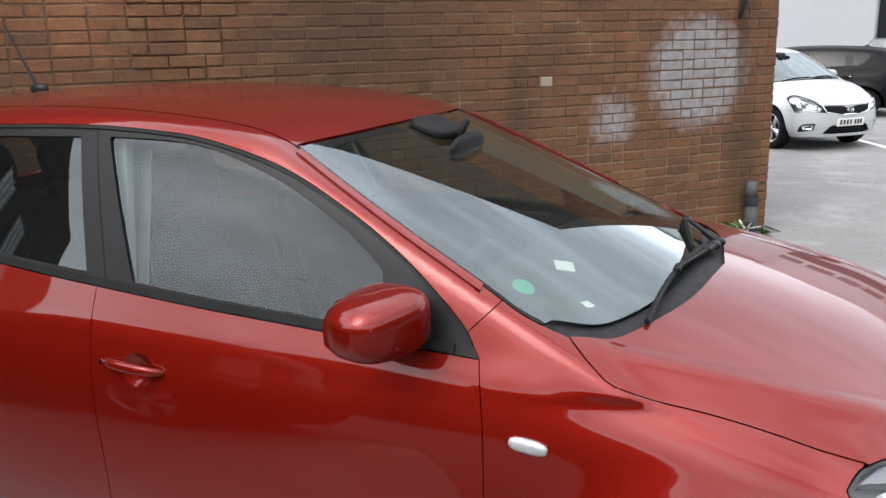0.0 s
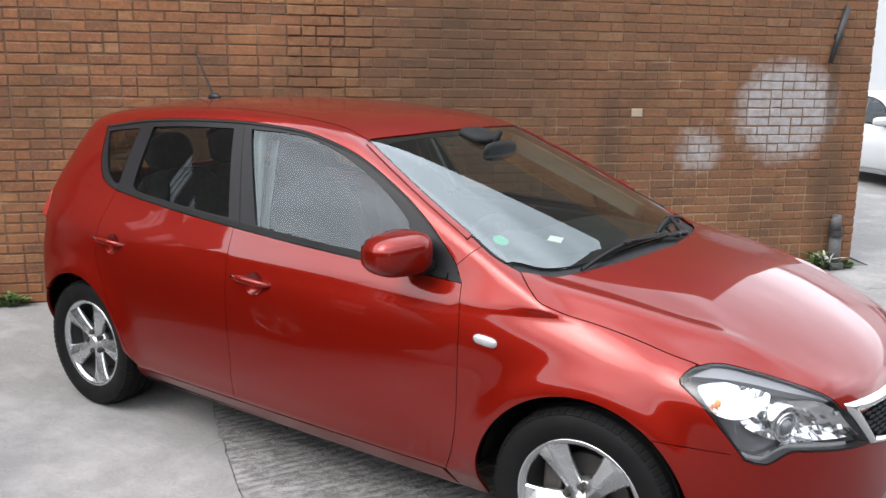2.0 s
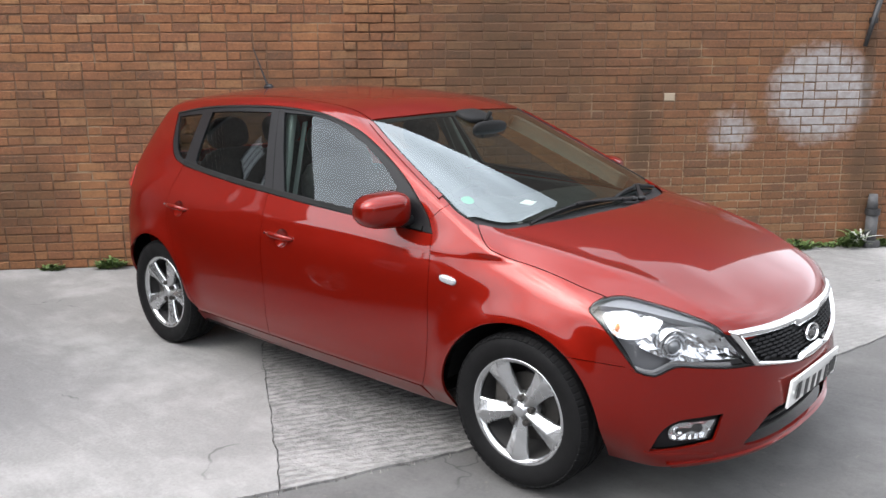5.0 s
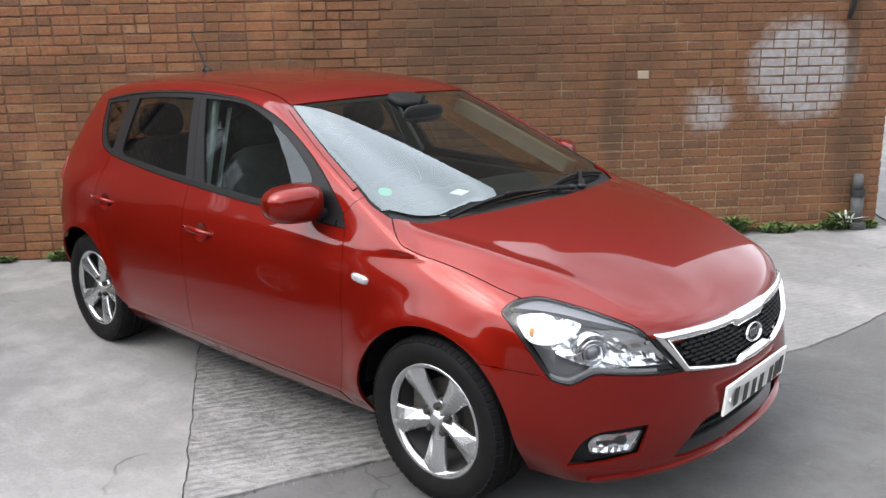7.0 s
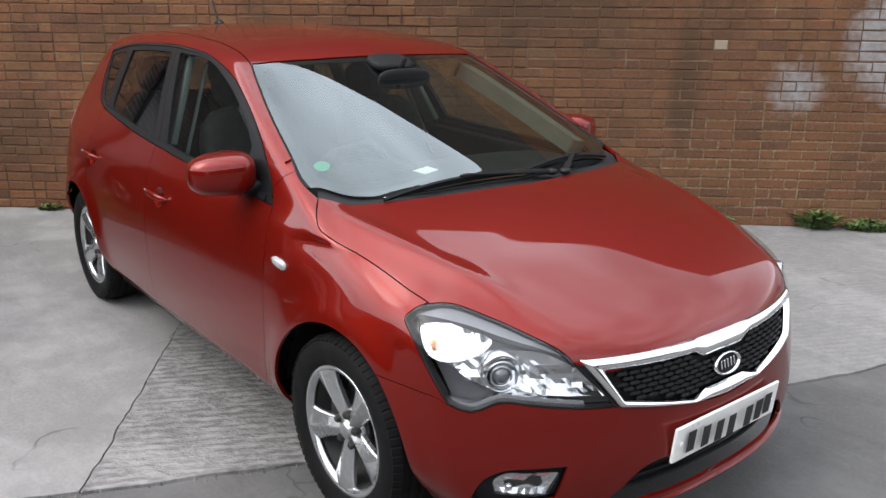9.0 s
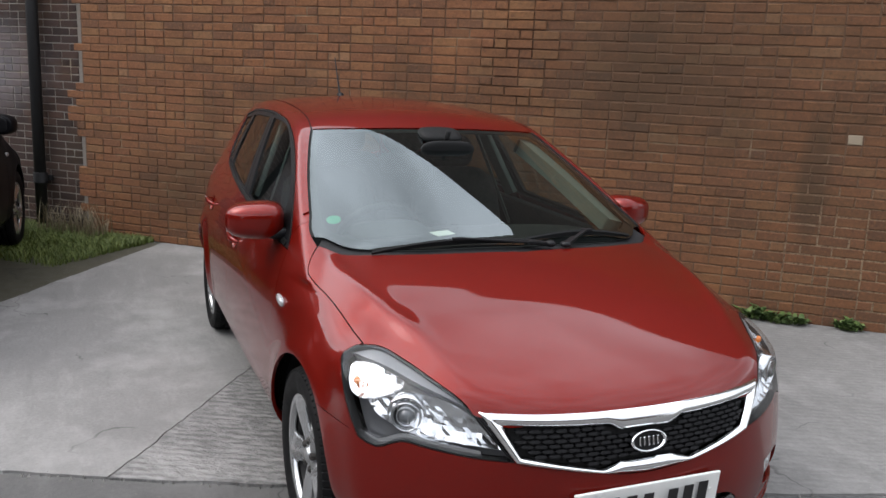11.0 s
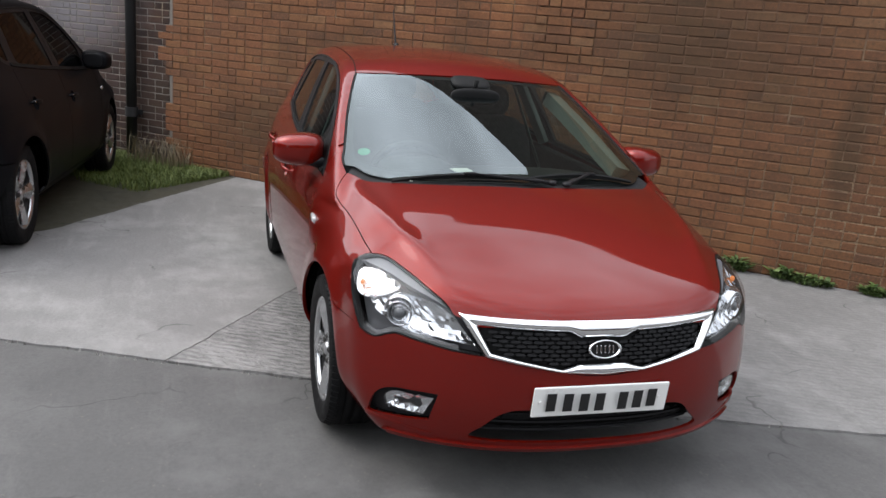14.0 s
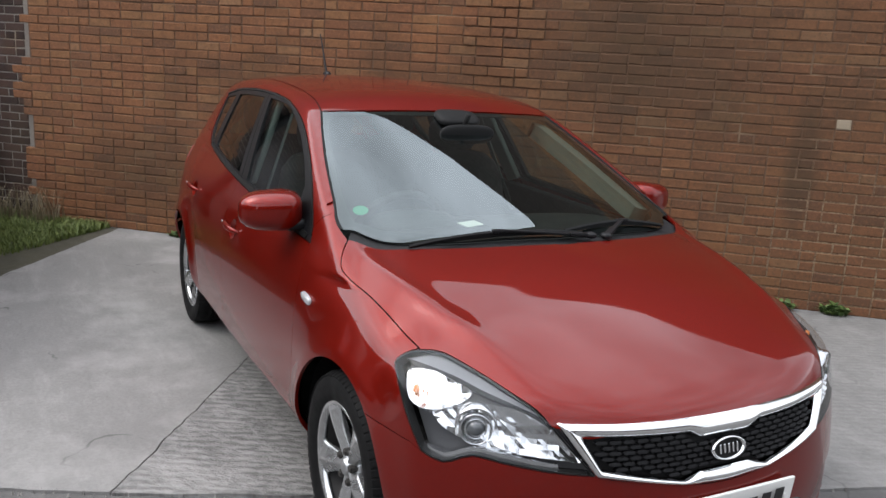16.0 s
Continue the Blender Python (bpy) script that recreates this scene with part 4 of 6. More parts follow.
def build_car():
    """The hatchback with all its parts, standing at the origin."""
    car = new("car")
    # body panels
    fx = lambda p: p[:, [0, 2]]
    fdoor = chain(DLO_LOW[: np.argmin(abs(DLO_LOW[:, 0] + 0.285)) + 1], POST_SEAM, straight((-0.25, 0.29), (0.82, 0.29)), DOOR_SEAM[::-1])
    cut = DLO_LOW[np.argmin(abs(DLO_LOW[:, 0] + 0.285)):]
    rdoor = chain(cut, BACK_SEAM, straight((-0.90, 0.29), (-0.25, 0.29)), POST_SEAM[::-1])
    pair("front_door", RED, car, side_on, [fdoor, handle_cup(*HANDLES[0])], res=0.026)
    pair("rear_door", RED, car, side_on, [rdoor, handle_cup(*HANDLES[1])], res=0.026)
    hood_xz, lamp_back = fx(HOOD_SEAM), fx(LAMP_BACK)
    wing = chain(DOOR_SEAM[::-1], straight((0.845, 0.952), (0.81, 1.005)), straight((0.81, 1.005), tuple(fx(SCREEN_SIDE)[np.argmin(abs(SCREEN_SIDE[:, 0] - 0.87))])),
                 fx(SCREEN_SIDE)[: np.argmin(abs(SCREEN_SIDE[:, 0] - 0.87)) + 1][::-1], hood_xz, fx(LAMP_TOP)[: np.argmin(abs(LAMP_TOP[:, 0] - 1.632)) + 1][::-1], lamp_back[::-1],
                 straight(tuple(lamp_back[0]), (1.765, 0.60), (1.549, 0.60)), arc(AXLE, WHEEL_Z, ARCH, 52, 182.5), straight((0.96, 0.296), (0.96, 0.21), (0.84, 0.21), (0.82, 0.29)))
    pair("front_wing", RED, car, side_on, [wing], res=0.014)
    k87 = np.argmin(abs(SCREEN_SIDE[:, 0] - 0.87))
    quarter_back = smooth_line([(-1.62, 1.395), (-1.76, 1.27), (-1.83, 1.1), (-1.87, 0.95), (-1.90, 0.75), (-1.90, 0.56)])
    quarter = chain(to_round(side_on(DLO_TOP[: -4])), to_round(side_on(straight((0.81, 1.005), tuple(fx(SCREEN_SIDE)[k87])))), to_round(SCREEN_SIDE[k87:]), to_round(DITCH),
                    to_round(side_on(quarter_back[3:])), to_round(side_on(straight((-1.90, 0.56), (-1.60, 0.56)))), to_round(side_on(arc(-AXLE, WHEEL_Z, ARCH, 137, 5)[2:-1])),
                    to_round(side_on(BACK_SEAM[::-1])), to_round(side_on(DLO_BACK)))
    pair("body_side", RED, car, round_on, [quarter], res=0.022)
    sill = chain(straight((-0.93, 0.285), (0.80, 0.285), (0.84, 0.205), (-0.965, 0.205), (-0.93, 0.285)))
    pair("sill", RED, car, side_on, [sill], res=0.03)
    hood = chain(HOOD_BACK[::-1], HOOD_SEAM[:, :2], LAMP_TOP[LAMP_TOP[:, 0] > 1.635][:, :2], HOOD_NOSE, other(HOOD_NOSE), other(LAMP_TOP[LAMP_TOP[:, 0] > 1.635][:, :2]), other(HOOD_SEAM[:, :2]), other(HOOD_BACK[::-1]))
    panel("bonnet", RED, car, top_on, [hood], res=0.013, thick=0.005)
    roof_front = smooth_line([(0.245, -0.570), (0.295, -0.35), (0.318, -0.15), (0.325, 0.0)])
    roof = chain(roof_front[::-1], DITCH[:, :2], straight((-1.62, -0.45), (-1.68, 0.0)), other(straight((-1.62, -0.45), (-1.68, 0.0))), other(DITCH[:, :2]), other(roof_front[::-1]))
    panel("roof", RED, car, top_on, [roof], res=0.03, gap=0.005)
    ditch = inset(chain(DITCH[:, :2] + (0, 0.008), DITCH[::-1, :2] - (0, 0.008)), 0)
    pair("roof_ditch", SEAL, car, top_on, [ditch], res=0.03, gap=0, lift=-0.008, thick=0.004)
    # bumpers
    lamp_low = to_nose(LAMP_LOW)
    grille_low = smooth_line([(-0.425 / 1.09 + 0.012, 0.563), (-0.25, 0.540), (-0.12, 0.517), (-0.05, 0.508), (0.0, 0.506)])
    grille_low[0] = to_nose(np.array([(2.09, -0.425, 0.565)]))[0]
    arch_edge = to_nose(side_on(arc(AXLE, WHEEL_Z, ARCH, 52, -17)))
    low_corner = arch_edge[-1]
    half = chain(grille_low[::-1], lamp_low, to_nose(side_on(straight((1.775, 0.60), (1.549, 0.60)))), arch_edge, straight(tuple(low_corner), (-0.55, 0.215), (0.0, 0.215)))
    mouth = smooth_line([(0.0, 0.252), (-0.25, 0.253), (-0.36, 0.256), (-0.405, 0.268), (-0.365, 0.310), (-0.29, 0.375), (-0.15, 0.384), (0.0, 0.386)], 0.015)
    fogs = chain(smooth_line([(-0.738, 0.286), (-0.705, 0.368), (-0.655, 0.402), (-0.58, 0.409), (-0.505, 0.411)], 0.015), straight((-0.505, 0.411), (-0.530, 0.310)), smooth_line([(-0.530, 0.310), (-0.63, 0.296), (-0.738, 0.286)], 0.015))
    panel("front_bumper", RED, car, nose_on, [chain(half, across(half)), chain(mouth, across(mouth)), fogs, fogs[::-1] * (-1, 1)], res=0.022)
    panel("bumper_mouth", PLASTIC, car, nose_on, [chain(mouth, across(mouth))], res=0.04, gap=-0.01, lift=-0.075, thick=0)
    bm = bmesh.new()
    for zz in (0.275, 0.31, 0.345):
        w = 0.40 if zz < 0.3 else (0.36 if zz < 0.33 else 0.28)
        q = np.stack([np.linspace(-w, w, 25), np.full(25, zz)], 1)
        p = nose_on(q) - skin_normal(nose_on(q)) * 0.055
        rows = [[bm.verts.new(c + np.array(d)) for c in p] for d in ((0, 0, 0.005), (0.012, 0, 0.004), (0.012, 0, -0.004), (0, 0, -0.005))]
        for r, s in zip(rows, rows[1:] + rows[:1]):
            for i in range(24):
                bm.faces.new((r[i], r[i + 1], s[i + 1], s[i]))
    part("mouth_slats", bm, PLASTIC, car)
    lip = chain(straight((-0.68, 0.236), (0.0, 0.233)), across(straight((-0.68, 0.236), (0.0, 0.233)))[1:], straight((0.68, 0.236), (0.66, 0.222), (0, 0.219), (-0.66, 0.222), (-0.68, 0.236)))
    panel("bumper_lip", RED, car, nose_on, [lip], res=0.02, gap=0, lift=0.012, thick=0.016)
    # fog lamps
    for flip in (False, True):
        panel("fog_recess", PLASTIC, car, nose_on, [fogs], res=0.03, gap=-0.006, lift=-0.03, thick=0, flip=flip)
        lens = chain(smooth_line([(-0.674, 0.324), (-0.680, 0.362), (-0.652, 0.386), (-0.60, 0.389), (-0.518, 0.388)], 0.01), straight((-0.518, 0.388), (-0.549, 0.315)), smooth_line([(-0.549, 0.315), (-0.62, 0.317), (-0.674, 0.324)], 0.01))
        ledge = smooth_line([(-0.752, 0.284), (-0.70, 0.279), (-0.633, 0.276), (-0.514, 0.258)], 0.015)
        panel("fog_ledge", RED, car, nose_on, [chain(ledge, ledge[::-1] - (0, 0.016))], res=0.012, gap=0, lift=0.003, thick=0.012, crown=0.006, flip=flip)
        panel("fog_reflector", REFLECTOR, car, nose_on, [lens], res=0.015, gap=0.002, lift=-0.020, thick=0.0, crown=-0.016, facet=0.0028, flip=flip)
        panel("fog_lens", CLEAR, car, nose_on, [lens], res=0.015, gap=0, lift=-0.012, thick=0.012, flip=flip)
        bm = bmesh.new()
        c = nose_on(np.array([(-0.625, 0.345)]))[0]
        bmesh.ops.create_uvsphere(bm, u_segments=16, v_segments=10, radius=0.011, matrix=Matrix.Translation(c * ((1, -1, 1) if flip else (1, 1, 1)) - np.array((0.028, 0, 0))))
        part("fog_bulb", bm, REFLECTOR, car, smooth=True)
    # rear
    tq = lambda pts: to_tail(side_on(pts))
    rb = chain(tq(straight((-1.90, 0.555), (-1.615, 0.555))), tq(arc(-AXLE, WHEEL_Z, ARCH, 138, 197)), straight(tuple(tq(arc(-AXLE, WHEEL_Z, ARCH, 196.5, 197, 2))[-1]), (-0.5, 0.215), (0, 0.215)))
    rb = chain(straight((0.0, 0.555), tuple(tq(np.array([(-1.90, 0.555)]))[0])), rb)
    panel("rear_bumper", RED, car, tail_on, [chain(rb, across(rb))], res=0.035)
    edge = quarter_back[::-1]
    gate = chain(straight((0.0, 0.56), tuple(tq(np.array([(-1.90, 0.56)]))[0])), tq(edge[edge[:, 1] < 1.36]), [(0.0, 1.37)])
    window = smooth_line([(0.0, 1.07), (-0.45, 1.08), (-0.50, 1.13), (-0.50, 1.24), (-0.46, 1.31), (-0.40, 1.335), (0.0, 1.345)])
    panel("tailgate", RED, car, tail_on, [chain(gate, across(gate)), chain(window, across(window))], res=0.035)
    panel("rear_window", PRIVACY, car, tail_on, [chain(window, across(window))], res=0.05, gap=0, lift=-0.004, thick=0.0)
    tl = chain(smooth_line([(-1.88, 0.79), (-1.80, 0.80), (-1.72, 0.86), (-1.70, 0.94), (-1.74, 1.02), (-1.845, 1.04)]), quarter_back[::-1][(quarter_back[::-1, 1] > 0.79) & (quarter_back[::-1, 1] < 1.04)][::-1])
    pair("tail_lamp", TAIL_RED, car, side_on, [tl], res=0.02, gap=0, lift=0.004, thick=0.02)
    # windows: black surround, panes
    dlo = chain(DLO_TOP, DLO_LOW, DLO_BACK)
    fpane = chain(smooth_line([(-0.34, 1.398), (-0.12, 1.392), (0.04, 1.371), (0.25, 1.304), (0.42, 1.225), (0.52, 1.164), (0.578, 1.118)]), straight((0.578, 1.118), (0.60, 0.992)), smooth_line([(0.60, 0.992), (0.35, 1.003), (0.09, 1.016), (-0.165, 1.032)]), straight((-0.165, 1.032), (-0.34, 1.392)))
    rpane = chain(smooth_line([(-1.03, 1.375), (-0.8, 1.388), (-0.455, 1.396)]), straight((-0.455, 1.396), (-0.335, 1.045)), smooth_line([(-0.335, 1.045), (-0.6, 1.06), (-0.97, 1.088)]), smooth_line([(-0.97, 1.088), (-1.03, 1.10), (-1.045, 1.15), (-1.03, 1.375)]))
    qpane = chain(smooth_line([(-1.40, 1.335), (-1.30, 1.348), (-1.14, 1.362)]), straight((-1.14, 1.362), (-1.165, 1.115)), smooth_line([(-1.165, 1.115), (-1.20, 1.112), (-1.275, 1.15), (-1.34, 1.23), (-1.40, 1.335)]))
    pair("window_surround", TRIM, car, side_on, [dlo, fpane, rpane, qpane], res=0.02, gap=0.0015, lift=-0.003, thick=0.016)
    sash = DLO_LOW[DLO_LOW[:, 0] < 0.79]
    belt_strip = chain(sash + (0, 0.004), sash[::-1] + (0, 0.024))
    pair("belt_moulding", SEAL, car, side_on, [belt_strip], res=0.03, gap=0, lift=0.004, thick=0.006)
    rail = chain(DLO_TOP[:-2] - (0, 0.001), (DLO_TOP[:-2] - (0, 0.009))[::-1])
    pair("window_seal", SEAL, car, side_on, [rail], res=0.03, gap=0, lift=0.003, thick=0.006)
    for flip in (False, True):
        panel("front_side_window", SIDE_GLASS, car, side_on, [fpane], res=0.05, gap=-0.004, lift=-0.010, thick=0, flip=flip, roll=0)
        panel("rear_side_window", PRIVACY, car, side_on, [rpane], res=0.05, gap=-0.004, lift=-0.010, thick=0, flip=flip, roll=0)
        panel("quarter_window", PRIVACY, car, side_on, [qpane], res=0.05, gap=-0.004, lift=-0.008, thick=0, flip=flip, roll=0)
    for at, name in ((np.array([(-0.310, 1.418), (-0.304, 1.418), (-0.232, 1.012), (-0.238, 1.012)]), "door_gap"),):
        strip = chain(straight((-0.40, 1.42), (-0.255, 1.01)), straight((-0.249, 1.01), (-0.394, 1.42)))
        pair(name, SEAL, car, side_on, [strip], res=0.03, gap=0, lift=-0.001, thick=0.004)
    # windscreen
    low = smooth_line([(0.985, -0.705), (1.09, -0.605), (1.175, -0.36), (1.215, 0.0)])
    up = SCREEN_SIDE[SCREEN_SIDE[:, 0] < 0.985][:, :2] + (0, 0.006)
    head = roof_front + (0.004, 0)
    ws = chain(low[::-1], up, head[1:])
    frit_low = smooth_line([(0.955, -0.672), (1.045, -0.575), (1.125, -0.34), (1.16, 0.0)])
    frit = chain(frit_low[::-1], smooth_line([(0.955, -0.672), (0.93, -0.682), (0.80, -0.672), (0.591, -0.632), (0.40, -0.586), (0.315, -0.555), (0.295, -0.52)]), smooth_line([(0.295, -0.52), (0.325, -0.34), (0.352, -0.15), (0.358, 0.0)]))
    panel("windscreen", SCREEN, car, top_on, [chain(ws, other(ws))], res=0.04, gap=0, lift=-0.002, thick=0.0)
    panel("windscreen_border", TRIM, car, top_on, [chain(ws, other(ws)), chain(frit, other(frit))], res=0.03, gap=0, lift=-0.004, thick=0.004)
    cowl = chain(HOOD_BACK[::-1], straight((1.03, -0.735), (0.985, -0.705)), low)
    panel("cowl", PLASTIC, car, top_on, [chain(cowl, other(cowl))], res=0.03, gap=-0.006, lift=-0.014, thick=0)
    for flip in (1, -1):
        seal = chain(up[::-1] + (0, 0.001), up - (0, 0.009))
        panel("screen_seal", SEAL, car, top_on, [seal], res=0.03, gap=0, lift=0.002, thick=0.005, flip=flip < 0)
    # inner shell behind the gaps, floor and wheel housings
    shell = chain(straight((-1.93, 0.25), (-1.93, 0.9), (-1.2, 0.97), (0.8, 0.90), (1.5, 0.74), (1.62, 0.62)), arc(AXLE, WHEEL_Z, 0.40, 50, 185), straight((0.92, 0.25), (-0.92, 0.25)), arc(-AXLE, WHEEL_Z, 0.40, 0, 180), straight((-1.73, 0.25), (-1.93, 0.25)))
    pair("inner_side", UNDER, car, side_on, [shell], res=0.06, gap=0, lift=-0.03, thick=0)
    noseback = chain(straight((0, 0.23), (-0.80, 0.23)), straight((-0.80, 0.23), (-0.78, 0.62), (-0.5, 0.66), (0, 0.66)))
    panel("inner_nose", UNDER, car, nose_on, [chain(noseback, across(noseback))], res=0.05, gap=0, lift=-0.075, thick=0)
    engine = chain(smooth_line([(1.25, 0.0), (1.2, -0.36), (1.1, -0.62), (1.05, -0.74)]), straight((1.05, -0.74), (1.6, -0.72), (1.9, -0.52), (2.0, 0.0)))
    panel("inner_bonnet", UNDER, car, top_on, [chain(engine, other(engine))], res=0.06, gap=0, lift=-0.035, thick=0)
    bm = bmesh.new()
    box(bm, (3.7, 1.15, 0.10), pose(0.02, 0, 0.24), 0.03)
    box(bm, (1.75, 1.60, 0.06), pose(-0.05, 0, 0.245), 0.02)
    part("floor_pan", bm, UNDER, car)
    for sx in (-1, 1):
        for sy in (-1, 1):
            bm = bmesh.new()
            deep = 0.845 if sx > 0 else 0.70
            lathe(bm, [(0.372, 0.0), (0.372, 0.30), (0.05, 0.30)], 48, pose(sx * AXLE, -deep, WHEEL_Z) if sy < 0 else pose(sx * AXLE, deep, WHEEL_Z, 0, 0, 180), closed=False)
            for v in [v for v in bm.verts if v.co.z < 0.33]:
                bm.verts.remove(v)
            part("wheel_housing", bm, UNDER, car)
            build_wheel(car, sx * AXLE, sy * (WHEEL_Y if sx > 0 else 0.722))
    build_front(car)
    build_fittings(car)
    build_cabin(car)
    return car

# ---- the yard: a brick wall stands aslant behind the car ----
WALL_TURN = radians(47.34)
WALL_U = Vector((math.cos(WALL_TURN), math.sin(WALL_TURN), 0))
WALL_N = Vector((math.sin(WALL_TURN), -math.cos(WALL_TURN), 0))
WALL = Matrix.Translation(-2.448 * WALL_N) @ Matrix.Rotation(WALL_TURN, 4, "Z")
WALL_FROM, WALL_TO, WALL_HIGH = -4.33, 4.40, 4.95


def wall_place(n, l):
    """Metres along the wall, out of it, and up."""
    v = n.new("ShaderNodeMapping")
    v.vector_type = "POINT"
    v.inputs["Location"].default_value = WALL.inverted().translation
    v.inputs["Rotation"].default_value = (0, 0, -WALL_TURN)
    l.new(place_node(n), v.inputs["Vector"])
    return v.outputs["Vector"]


def spray(n, l, at, r, soft):
    """A round cloud of sprayed white paint on the wall."""
    vec = wall_place(n, l)
    d = n.new("ShaderNodeVectorMath")
    d.operation = "SUBTRACT"
    d.inputs[1].default_value = (at[0], 0, at[1])
    l.new(vec, d.inputs[0])
    flat = n.new("ShaderNodeVectorMath")
    flat.operation = "MULTIPLY"
    flat.inputs[1].default_value = (r[1] / r[0], 0, 1)
    l.new(d.outputs["Vector"], flat.inputs[0])
    ln = n.new("ShaderNodeVectorMath")
    ln.operation = "LENGTH"
    l.new(flat.outputs["Vector"], ln.inputs[0])
    nz = noise_node(n, 9.0, 5.0)
    l.new(vec, nz.inputs["Vector"])
    add = n.new("ShaderNodeMath")
    add.operation = "MULTIPLY_ADD"
    add.inputs[1].default_value = 0.22
    l.new(nz.outputs["Fac"], add.inputs[0]), l.new(ln.outputs["Value"], add.inputs[2])
    return ranged(n, l, add.outputs[0], r[1] + 0.11 - soft, r[1] + 0.11 + soft, 1.0, 0.0)


def brick_material(name, source, dark=False):
    """Old red-brown bricks, each of its own shade, with soot, lime and sprayed paint. source: object, island or texture."""
    m, n, l, b = material(name)
    vec = wall_place(n, l)
    fine, mid, big = noise_node(n, 140.0, 5.0, 0.6), noise_node(n, 18.0, 5.0), noise_node(n, 1.1, 4.0)
    for t in (fine, mid, big):
        l.new(vec, t.inputs["Vector"])
    if source == "object":
        rnd = n.new("ShaderNodeObjectInfo").outputs["Random"]
    else:
        rnd = n.new("ShaderNodeNewGeometry").outputs["Random Per Island"]
    ramp = n.new("ShaderNodeValToRGB")
    stops = ((0.0, (0.105, 0.055, 0.034)), (0.10, (0.140, 0.064, 0.035)), (0.30, (0.190, 0.080, 0.040)), (0.55, (0.168, 0.077, 0.037)), (0.75, (0.205, 0.087, 0.040)), (0.92, (0.198, 0.098, 0.045)), (1.0, (0.225, 0.122, 0.064)))
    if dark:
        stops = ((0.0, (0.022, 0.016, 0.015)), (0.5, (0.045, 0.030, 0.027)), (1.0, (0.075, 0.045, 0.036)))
    ramp.color_ramp.elements[0].position, ramp.color_ramp.elements[0].color = stops[0][0], (*stops[0][1], 1)
    ramp.color_ramp.elements[1].position, ramp.color_ramp.elements[1].color = stops[-1][0], (*stops[-1][1], 1)
    for p, c in stops[1:-1]:
        ramp.color_ramp.elements.new(p).color = (*c, 1)
    l.new(rnd, ramp.inputs["Fac"])
    c = mixed(n, l, ranged(n, l, mid.outputs["Fac"], 0.36, 0.64, 0.0, 0.5), ramp.outputs["Color"], (0.050, 0.030, 0.022) if dark else (0.110, 0.052, 0.026))
    if not dark:
        worn = noise_node(n, 42.0, 4.0, 0.6)
        l.new(vec, worn.inputs["Vector"])
        c = mixed(n, l, ranged(n, l, worn.outputs["Fac"], 0.52, 0.68, 0.0, 0.55), c, (0.265, 0.115, 0.052))
        c = mixed(n, l, ranged(n, l, worn.outputs["Fac"], 0.44, 0.32, 0.0, 0.55), c, (0.060, 0.036, 0.022))
        c = mixed(n, l, ranged(n, l, fine.outputs["Fac"], 0.55, 0.8, 0.0, 0.3), c, (0.36, 0.20, 0.12))
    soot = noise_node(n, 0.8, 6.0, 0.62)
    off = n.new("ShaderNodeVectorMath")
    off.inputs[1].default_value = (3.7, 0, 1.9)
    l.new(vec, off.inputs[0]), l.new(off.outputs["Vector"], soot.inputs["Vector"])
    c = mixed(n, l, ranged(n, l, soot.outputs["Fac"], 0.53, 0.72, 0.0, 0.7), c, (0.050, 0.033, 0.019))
    c = mixed(n, l, ranged(n, l, big.outputs["Fac"], 0.56, 0.74, 0.0, 0.1 if dark else 0.4), c, (0.30, 0.132, 0.054))
    if not dark:
        for at, r, soft in (((3.635, 1.345), (0.43, 0.385), 0.075), ((2.865, 1.025), (0.150, 0.140), 0.09)):
            thin = n.new("ShaderNodeMath")
            thin.operation = "MULTIPLY"
            l.new(spray(n, l, at, r, soft), thin.inputs[0]), l.new(ranged(n, l, mid.outputs["Fac"], 0.34, 0.66, 1.0, 0.6), thin.inputs[1])
            c = mixed(n, l, thin.outputs[0], c, (0.38, 0.38, 0.388))
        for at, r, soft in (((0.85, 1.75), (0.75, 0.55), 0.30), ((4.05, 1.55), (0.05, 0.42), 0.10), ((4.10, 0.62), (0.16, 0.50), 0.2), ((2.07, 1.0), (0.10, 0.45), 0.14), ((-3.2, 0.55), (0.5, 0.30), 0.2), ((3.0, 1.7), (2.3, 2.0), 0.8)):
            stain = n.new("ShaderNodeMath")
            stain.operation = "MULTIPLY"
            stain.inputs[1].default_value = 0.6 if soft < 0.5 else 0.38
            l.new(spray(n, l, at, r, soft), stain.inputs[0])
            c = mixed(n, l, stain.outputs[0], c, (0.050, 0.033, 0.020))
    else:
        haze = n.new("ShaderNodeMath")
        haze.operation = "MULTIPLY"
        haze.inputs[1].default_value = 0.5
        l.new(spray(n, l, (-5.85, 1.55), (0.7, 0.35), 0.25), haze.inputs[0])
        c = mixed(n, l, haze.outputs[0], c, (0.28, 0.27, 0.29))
    l.new(c, b.inputs["Base Color"])
    b.inputs["Roughness"].default_value, b.inputs["Specular IOR Level"].default_value = 0.88, 0.25
    bumped(n, l, b, fine.outputs["Fac"], 0.55, 0.004)
    return m


